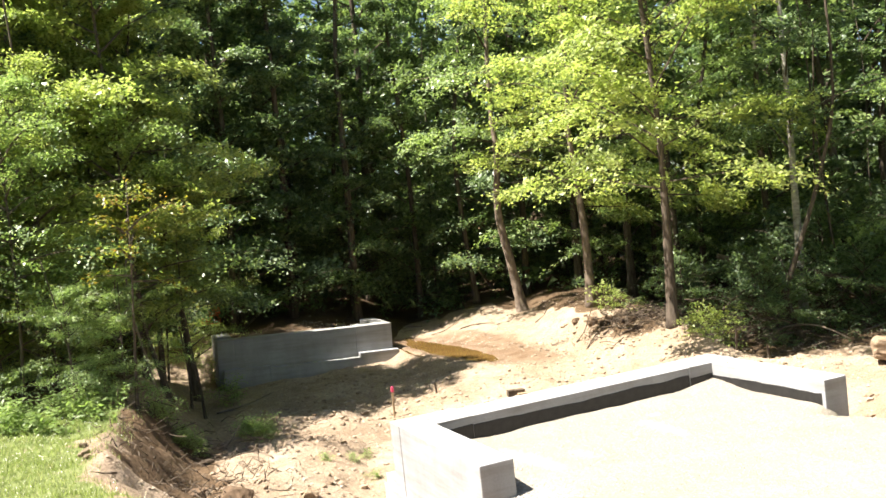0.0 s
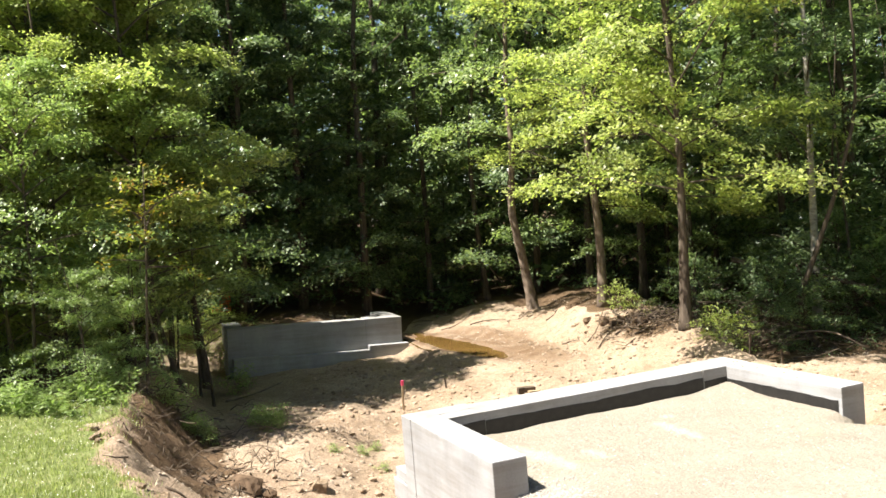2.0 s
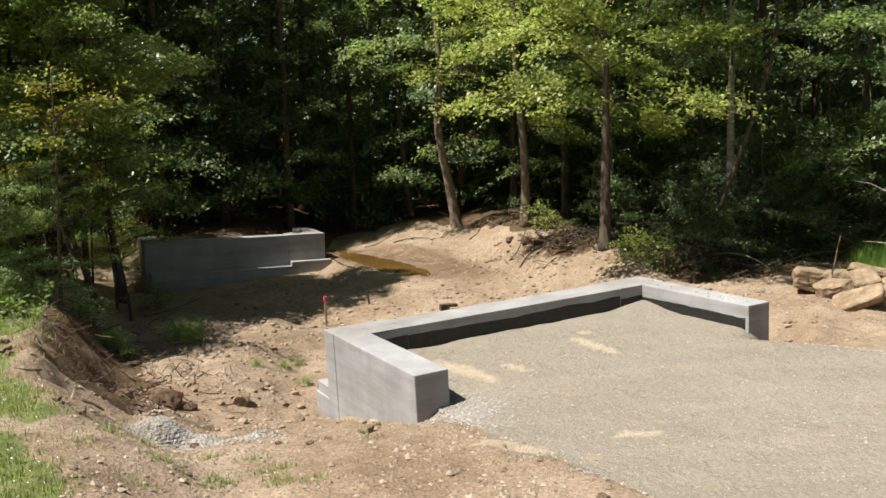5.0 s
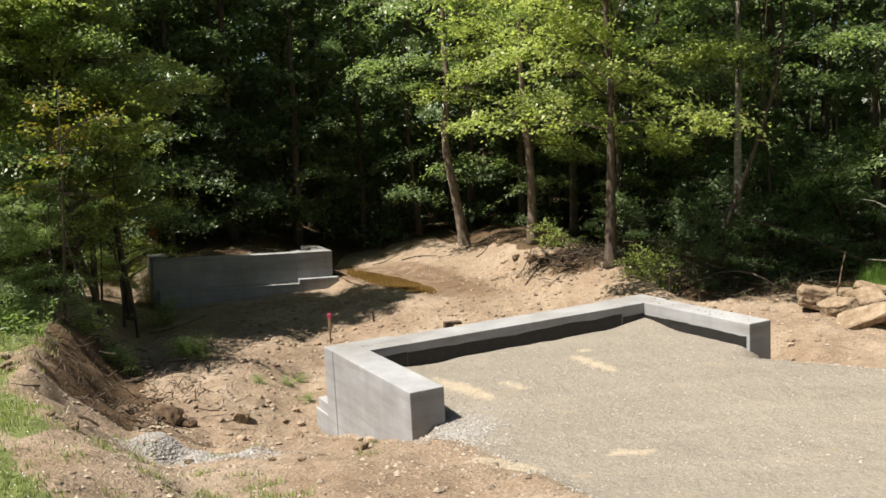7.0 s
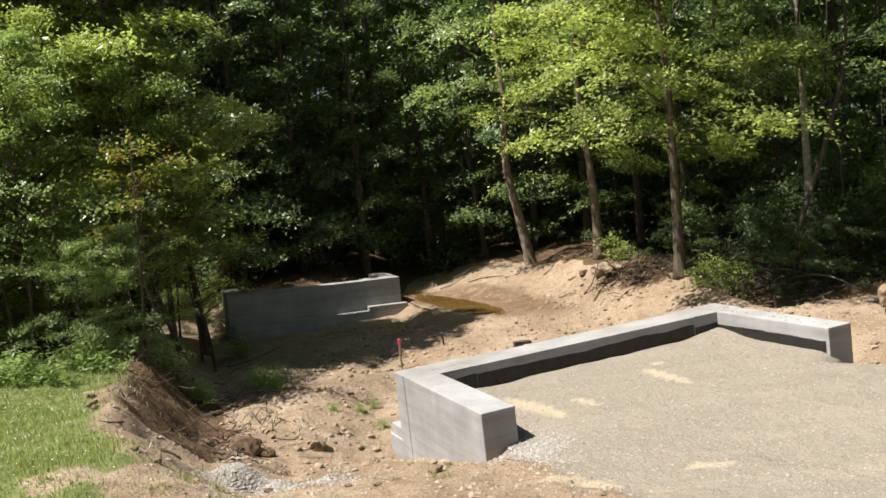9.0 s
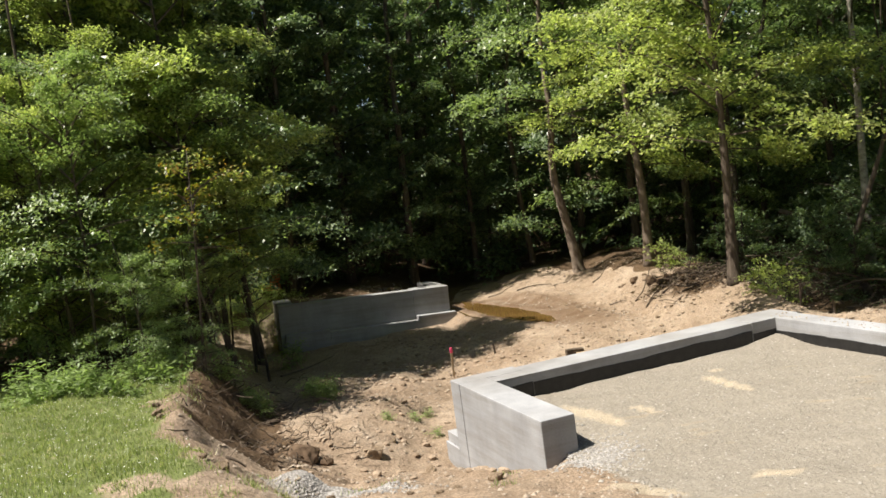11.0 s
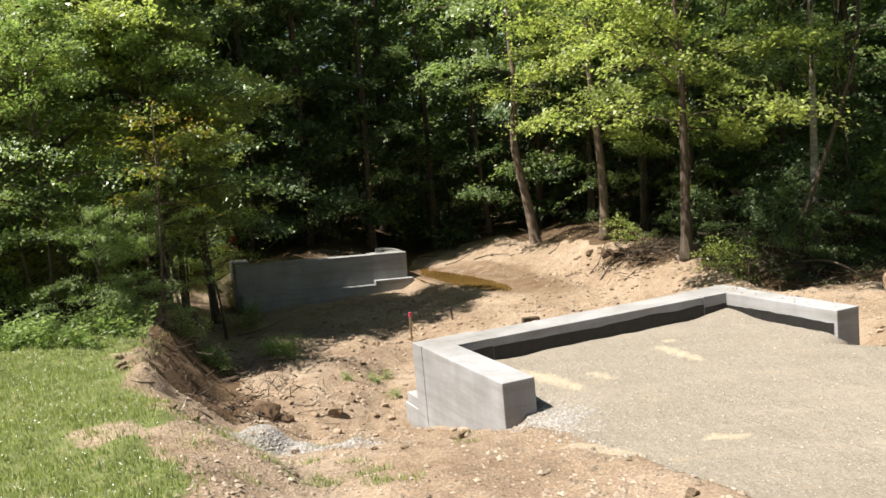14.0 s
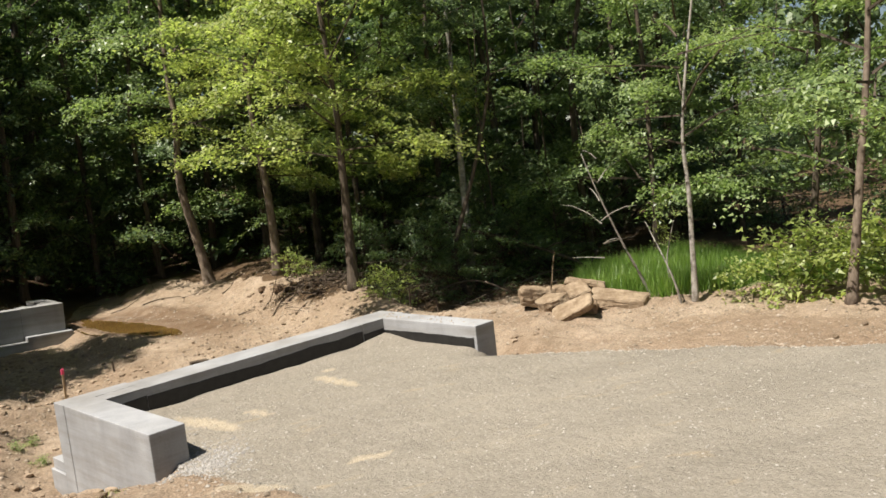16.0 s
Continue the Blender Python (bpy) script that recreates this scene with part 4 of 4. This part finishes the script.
# ---- fallen wood ----
def log(points, r0, r1, label, mat=DEAD_WOOD, name="fallen_log", twigs=0, seed=1):
    rng = np.random.RandomState(seed)
    tubes = [tube(spline(points, 10), [r0 + (r1 - r0) * k / 9 for k in range(10)], 8, 0.08, seed)]
    pts = spline(points, 10)
    th = tagged(new(name), label, "log" if r0 > 0.04 else "branch", "fallen wood")
    part("stem", join_tubes("stem", tubes, mat), None, th)
    for k in range(twigs):
        p = pts[rng.randint(2, 9)]
        q = p + Vector((rng.normal(0, 0.4), rng.normal(0, 0.3), rng.uniform(0.0, 0.5)))
        part("twig", join_tubes("twig", [tube([p, (p + q) / 2 + Vector((0, 0, 0.06)), q], [r1 * 0.6, r1 * 0.45, r1 * 0.15], 5)], mat), None, th)


log([(6.5, 19.0, 2.2), (7.6, 18.5, 1.85), (8.7, 18.0, 1.6), (10.6, 17.2, 0.75), (11.2, 17.0, 0.2)], 0.065, 0.04, "dark fallen trunk propped across the swamp", BARK, twigs=5)
log([(6.7, 17.2, 0.35), (7.3, 17.0, 0.62), (7.9, 16.6, 0.62), (8.5, 16.4, 0.25)], 0.028, 0.018, "pale stripped branch lying in the brush", PALE_BARK, "fallen_branch", 2, 4)
log([(9.2, 17.5, 0.25), (10.2, 17.4, 0.45), (11.4, 17.2, 0.3)], 0.022, 0.012, "pale dead branch lying over swamp grass", PALE_BARK, "fallen_branch", 2, 5)
for k, (x, y, a, l) in enumerate(((3.1, 17.6, 40, 0.6), (3.5, 17.3, -30, 0.5), (4.0, 17.0, 15, 0.8), (6.4, 15.6, 60, 0.7), (7.2, 15.9, -20, 0.9), (-4.3, 12.5, 50, 1.1), (-2.9, 6.35, 5, 0.2), (-5.1, 17.1, 35, 1.4), (3.0, 18.5, 35, 0.6), (2.4, 18.9, -40, 0.5), (3.9, 17.0, -25, 0.7), (1.4, 22.6, 10, 0.9), (0.4, 22.9, -15, 1.1), (-0.6, 23.6, 8, 0.9), (2.3, 21.9, 30, 0.6))):
    dx, dy = math.cos(radians(a)) * l / 2, math.sin(radians(a)) * l / 2
    log([(x - dx, y - dy, gz(x - dx, y - dy) + 0.02), (x, y, gz(x, y) + 0.05), (x + dx, y + dy, gz(x + dx, y + dy) + 0.05 + 0.15 * (k % 3))], 0.022, 0.008, "broken dry stick lying on bare earth", PALE_BARK if k % 2 else DEAD_WOOD, "stick", 1, k + 9)


def brush_heap(cx, cy, rx, ry, h, n, seed, label, short=0.3, far=1.2):
    rng = np.random.RandomState(seed)
    tubes = []
    for k in range(n):
        x, y = cx + rng.normal(0, rx), cy + rng.normal(0, ry)
        z = gz(x, y) + abs(rng.normal(0, h))
        a, l = rng.uniform(0, 2 * math.pi), rng.uniform(short, far)
        d = Vector((math.cos(a) * l, math.sin(a) * l * 0.6, rng.normal(0, 0.25) * l))
        p = Vector((x, y, z))
        r = rng.uniform(0.004, 0.013)
        tubes.append(tube([p - d / 2, p + Vector((0, 0, rng.normal(0, 0.08))), p + d / 2], [r, r * 0.8, r * 0.4], 5))
    ob = new("brush_heap", join_tubes("brush_heap", tubes, DEAD_WOOD))
    tagged(ob, label, "brush", "", "stuff")


brush_heap(4.2, 17.5, 0.5, 0.5, 0.14, 330, 1, "tangled roots and dry brush on the earth bank", 0.12, 0.55)
brush_heap(6.6, 17.3, 0.7, 0.6, 0.5, 260, 2, "heap of dark dead brush beside the swamp")
brush_heap(11.5, 21.5, 1.8, 1.0, 0.5, 170, 3, "tangle of brown dead branches in the swamp")
brush_heap(-3.6, 9.5, 0.5, 0.9, 0.06, 260, 6, "dry roots and twigs hanging from the eroded bank", 0.08, 0.4)
brush_heap(-4.6, 12.0, 0.8, 0.8, 0.12, 160, 4, "dry twigs and roots on the eroded bank", 0.15, 0.7)
brush_heap(-4.0, 25.2, 2.5, 0.8, 0.15, 60, 5, "dry brush lying in the shade behind the abutment")


# ---- bushes and weeds ----
def bush(x, y, kind, scale, label, name="bush"):
    th = tagged(new(name), label, "bush" if name == "bush" else "weed", "bushes" if name == "bush" else "weeds")
    th.matrix_world = pose(x, y, gz(x, y) - 0.03, 0, 0, rngf.uniform(0, 360)) @ Matrix.Diagonal((scale, scale, scale, 1))
    part("foliage", CROWNS[kind], None, th)


for x, y, s in ((5.25, 15.9, 0.6), (5.6, 16.1, 0.6), (4.95, 15.8, 0.4), (3.85, 20.3, 0.6), (4.1, 19.9, 0.4), (4.4, 18.6, 0.35)):
    bush(x, y, "bush_a", s, "yellow-green leafy bush on the earth bank")
for x, y, s in ((10.6, 9.4, 0.8), (11.0, 9.1, 0.95), (11.4, 8.8, 0.9), (10.2, 9.9, 0.6), (11.9, 8.4, 1.0), (11.5, 9.8, 1.0), (12.3, 9.2, 1.1), (12.6, 7.9, 1.0)):
    bush(x, y, "bush_a", s, "bright yellow-green bush beside the swamp grass")
for k in range(12):
    x, y = rngf.uniform(-5.4, -3.4), rngf.uniform(11.6, 13.4)
    if x < -3.2 - 0.6 * (13.2 - y):
        bush(x, y, "bush_b", rngf.uniform(0.25, 0.5), "low green leafy weed at the foot of the bank", "weed")
for x, y in ((-1.9, 11.9), (-1.7, 12.2), (-2.3, 11.6), (-1.45, 11.2), (-6.6, 20.6), (-8.6, 19.8), (-5.6, 17.6)):
    bush(x, y, "bush_b", 0.2 if x > -3 else 0.7, "small green weed on bare earth", "weed")


def weed_mesh(seed, h):
    """An upright weed: a few stems set with pointed leaves."""
    rng = np.random.RandomState(seed)
    pts = []
    for s in range(6):
        a, lean = rng.uniform(0, 6.28), rng.uniform(0.02, 0.22)
        for k in range(15):
            u = (k + 1) / 15
            pts.append((math.cos(a) * (0.05 + lean * u) + rng.normal(0, 0.035), math.sin(a) * (0.05 + lean * u) + rng.normal(0, 0.035), h * u * rng.uniform(0.85, 1.0)))
    return quads_mesh("weed", leaf_cards(np.array(pts), 0.6, 0.12, rng, 0.1, 0.32), 4, WEED_LEAF)


WEEDS = [weed_mesh(k, h) for k, h in enumerate((0.55, 0.7, 0.85))]
for k in range(60):
    y = rngf.uniform(9.4, 11.2)
    x = rngf.uniform(-7.9, float(grass_edge(y)) + 0.1)
    ob = new("tall_weed")
    part("foliage", WEEDS[k % 3], None, ob)
    ob.matrix_world = pose(x, y, gz(x, y) - 0.02, 0, 0, rngf.uniform(0, 360)) @ Matrix.Diagonal((1.0, 1.0, rngf.uniform(0.35, 0.75), 1))
    tagged(ob, "upright light green weed along the turf's edge", "weed", "tall weeds")


# ---- grass ----
def blades(name, n, region, h, w, label, seed, bend=0.5, mat=GRASS):
    rng = np.random.RandomState(seed)
    x, y = region(rng, n)
    z = ground_z(x, y)
    n = len(x)
    a = rng.uniform(0, 2 * math.pi, n)
    hh = h * rng.uniform(0.4, 1.25, n)
    lean = rng.normal(0, bend, n) * hh
    out = np.empty((n, 3, 3))
    dx, dy = np.cos(a), np.sin(a)
    out[:, 0] = np.stack([x - dy * w, y + dx * w, z - 0.01], 1)
    out[:, 1] = np.stack([x + dy * w, y - dx * w, z - 0.01], 1)
    out[:, 2] = np.stack([x + dx * lean, y + dy * lean, z + hh], 1)
    ob = new(name, quads_mesh(name, out.reshape(-1, 3), 3, mat))
    tagged(ob, label, "grass", "", "stuff")


def turf_region(rng, n):
    x, y = rng.uniform(-10, -1.6, n), rng.uniform(1.8, 11.5, n)
    e = grass_edge(y)
    keep = sst(e + 0.45, e - 0.25, x - 0.35 * lumps(x, y, 0.9, 8)) > rng.uniform(0, 1, n)
    bare = np.hypot((x + 2.75) / 0.95, (y - 4.6) / 0.42) + 0.38 * lumps(x, y, 0.9, 8) + 0.5 * lumps(x, y, 0.3, 21)
    keep &= (bare + rng.normal(0, 0.3, n) > 0.85) | (rng.uniform(0, 1, n) < 0.2)
    worn = 0.5 * lumps(x, y, 0.55, 23) + 0.5 * lumps(x, y, 0.2, 24) + 0.35 * sst(-1.2, 0.0, x - e)
    keep &= rng.uniform(0, 1, n) > 0.45 * sst(0.0, 0.6, worn)
    across = (x - -3.13) * 0.576 + (y - 2.82) * 0.817
    keep &= across > 0.0
    return x[keep], y[keep]


def swamp_region(rng, n):
    x, y = rng.uniform(7.8, 14.5, n), rng.uniform(10.5, 18, n)
    keep = (y + 0.55 * (x - 8) > 12.0 + 0.4 * lumps(x, y, 0.8, 4)) & (x > 8.1 + 0.51 * (y - 12) + 0.4 * lumps(x, y, 0.7, 14))
    return x[keep], y[keep]


def tuft_region(rng, n):
    cx, cy = rng.uniform(-3.2, 0.2, 26), rng.uniform(3.6, 7.2, 26)
    k = rng.randint(0, 26, n)
    return cx[k] + rng.normal(0, 0.08, n), cy[k] + rng.normal(0, 0.06, n)


blades("turf_grass", 190000, turf_region, 0.052, 0.005, "short green mown grass with clover", 1, 0.6)
blades("swamp_grass", 60000, swamp_region, 0.42, 0.010, "lush bright green swamp grass behind the boulders", 2, 0.4, SWAMP_GRASS)
blades("grass_tuft", 1600, tuft_region, 0.06, 0.005, "sparse small grass tufts on bare earth", 3, 0.8)


def clover():
    rng = np.random.RandomState(5)
    x, y = turf_region(rng, 7000)
    z = ground_z(x, y) + rng.uniform(0.03, 0.06, len(x))
    v = leaf_cards(np.stack([x, y, z], 1), 0.5, 0.012, rng, 0, 0.9)
    tagged(new("clover_flowers", quads_mesh("clover_flowers", v, 4, CLOVER)), "tiny white clover flowers in the turf", "flowers", "", "stuff")


clover()


# ---- loose stone ----
def chips(name, n, region, size, mat, label, seed):
    """Loose stones as small rough lumps of eight faces, joined."""
    rng = np.random.RandomState(seed)
    x, y = region(rng, n)
    n = len(x)
    s = size * np.clip(rng.lognormal(0, 0.42, n), 0.4, 2.0)
    z = ground_z(x, y) + s * 0.15
    bm = bmesh.new()
    bmesh.ops.create_icosphere(bm, subdivisions=1, radius=1)
    base = np.array([v.co for v in bm.verts]) * np.array([1, 0.85, 0.6])
    tri = np.array([[v.index for v in f.verts] for f in bm.faces])
    bm.free()
    if size < 0.03:
        base = np.array([(1, 0, 0), (0, 1, 0), (-1, 0, 0), (0, -1, 0), (0, 0, 0.6), (0, 0, -0.6)], float)
        tri = np.array([(0, 1, 4), (1, 2, 4), (2, 3, 4), (3, 0, 4), (1, 0, 5), (2, 1, 5), (3, 2, 5), (0, 3, 5)])
    nv = len(base)
    v = base[None] * rng.uniform(0.65, 1.15, (n, nv, 1)) * s[:, None, None]
    a = rng.uniform(0, 2 * math.pi, n)
    c, d = np.cos(a)[:, None], np.sin(a)[:, None]
    vx, vy = v[..., 0] * c - v[..., 1] * d, v[..., 0] * d + v[..., 1] * c
    v = np.stack([vx + x[:, None], vy + y[:, None], v[..., 2] + z[:, None]], -1).reshape(-1, 3)
    f = (tri[None] + nv * np.arange(n)[:, None, None]).reshape(-1, 3)
    tagged(new(name, mesh_of(name, v, f, mat)), label, "stones", "", "stuff")


def on_pad(rng, n):
    x, y = rng.uniform(-1, 11, n), rng.uniform(1.5, 12.5, n)
    keep = pad_mask(x, y) > 0.5
    return x[keep], y[keep]


def on_edges(rng, n):
    x, y = rng.uniform(-1, 11, n), rng.uniform(2.5, 10, n)
    p = pad_mask(x, y)
    keep = (p > 0.08) & (p < 0.92)
    return x[keep], y[keep]


def on_heap(rng, n):
    x, y = np.concatenate([rng.normal(-2.4, 0.13, n * 2 // 3), rng.normal(-1.8, 0.28, n // 3)]), np.concatenate([rng.normal(6.85, 0.11, n * 2 // 3), rng.normal(6.72, 0.11, n // 3)])
    k = min(len(x), len(y))
    return x[:k], y[:k]


def on_earth(rng, n):
    x, y = rng.uniform(-5, 11, n), 3 + 21.5 * rng.uniform(0, 1, n) ** 1.35
    e = grass_edge(y)
    keep = (x > e + 0.2 + 1.3 * sst(7.2, 8.2, y) * sst(15, 13, y)) & (pad_mask(x, y) < 0.3) & (lumps(x, y, 0.8, 6) + rng.uniform(-1, 1, n) > 0)
    s, t = plan_st(x, y)
    keep &= ~((s > -0.6) & (s < 5.3) & (t > -1.3) & (t < 2.3))
    return x[keep], y[keep]


chips("gravel", 12000, on_pad, 0.010, PAD_CHIP, "fine crushed grey stone scattered over the drive", 11)
chips("gravel_edge", 9000, on_edges, 0.016, PAD_CHIP, "coarse crushed grey stone along the drive's edge", 12)
chips("gravel_heap", 6000, on_heap, 0.014, GREY_CHIP, "small heap of grey crushed stone on earth", 13)
chips("pebbles", 32000, on_earth, 0.014, PEBBLE, "tan pebbles and clods scattered over bare earth", 14)
def on_spill(rng, n):
    return rng.normal(0.82, 0.22, n), rng.normal(6.95, 0.28, n)


chips("gravel_spill", 1500, on_spill, 0.013, GREY_CHIP, "coarse crushed stone spilling past the wing wall's end", 16)
def on_cut(rng, n):
    x, y = rng.uniform(-4.2, 6.5, n), rng.uniform(7.5, 20, n)
    keep = (x > grass_edge(y) + 1.4) & (pad_mask(x, y) < 0.05) & (lumps(x, y, 0.7, 16) + rng.uniform(-1, 1, n) > 0.35) & (puddle_mask(x, y, 2.0) < 0.2)
    s, t = plan_st(x, y)
    keep &= ~((s > -0.6) & (s < 5.4) & (t > -1.3) & (t < 2.3))
    return x[keep], y[keep]


chips("earth_lumps", 5200, on_cut, 0.042, TAN_LUMP, "tan lumps of dug earth strewn over bare ground", 18)
chips("rubble", 16000, on_earth, 0.022, PEBBLE, "tan rubble scattered over bare earth", 17)
chips("cobbles", 1500, on_earth, 0.029, PEBBLE, "tan stones lying on bare earth", 15)


def stones():
    """Stones large enough to pick out."""
    rng = np.random.RandomState(9)
    meshes = []
    for k in range(5):
        bm = boulder_mesh(40 + k, 1.0, 0.8, 0.6)
        me = bpy.data.meshes.new("stone")
        bm.to_mesh(me)
        bm.free()
        me.materials.append(SANDSTONE)
        meshes.append(me)
    spots = [(-2.62, 5.35, 0.16), (-0.25, 6.75, 0.2), (-1.35, 9.3, 0.22), (-4.35, 7.75, 0.14), (-4.45, 7.95, 0.12), (-4.25, 7.6, 0.1), (-0.6, 6.2, 0.12), (-2.2, 9.7, 0.3)]
    X, Y = on_earth(rng, 220)
    spots += [(float(x), float(y), float(rng.uniform(0.06, 0.13))) for x, y in zip(X, Y)][:52]
    spots += [(-3.7 + rng.normal(0, 0.55), 23.1 + rng.normal(0, 0.2), rng.uniform(0.25, 0.45)) for k in range(7)]
    for k, (x, y, s) in enumerate(spots):
        ob = new("stone", meshes[k % 5])
        ob.matrix_world = pose(x, y, gz(x, y) + s * 0.12, rng.uniform(-15, 15), rng.uniform(-15, 15), rng.uniform(0, 360)) @ Matrix.Diagonal((s, s, s, 1))
        tagged(ob, "tan sandstone lump lying on bare earth", "stone", "loose stones")


stones()
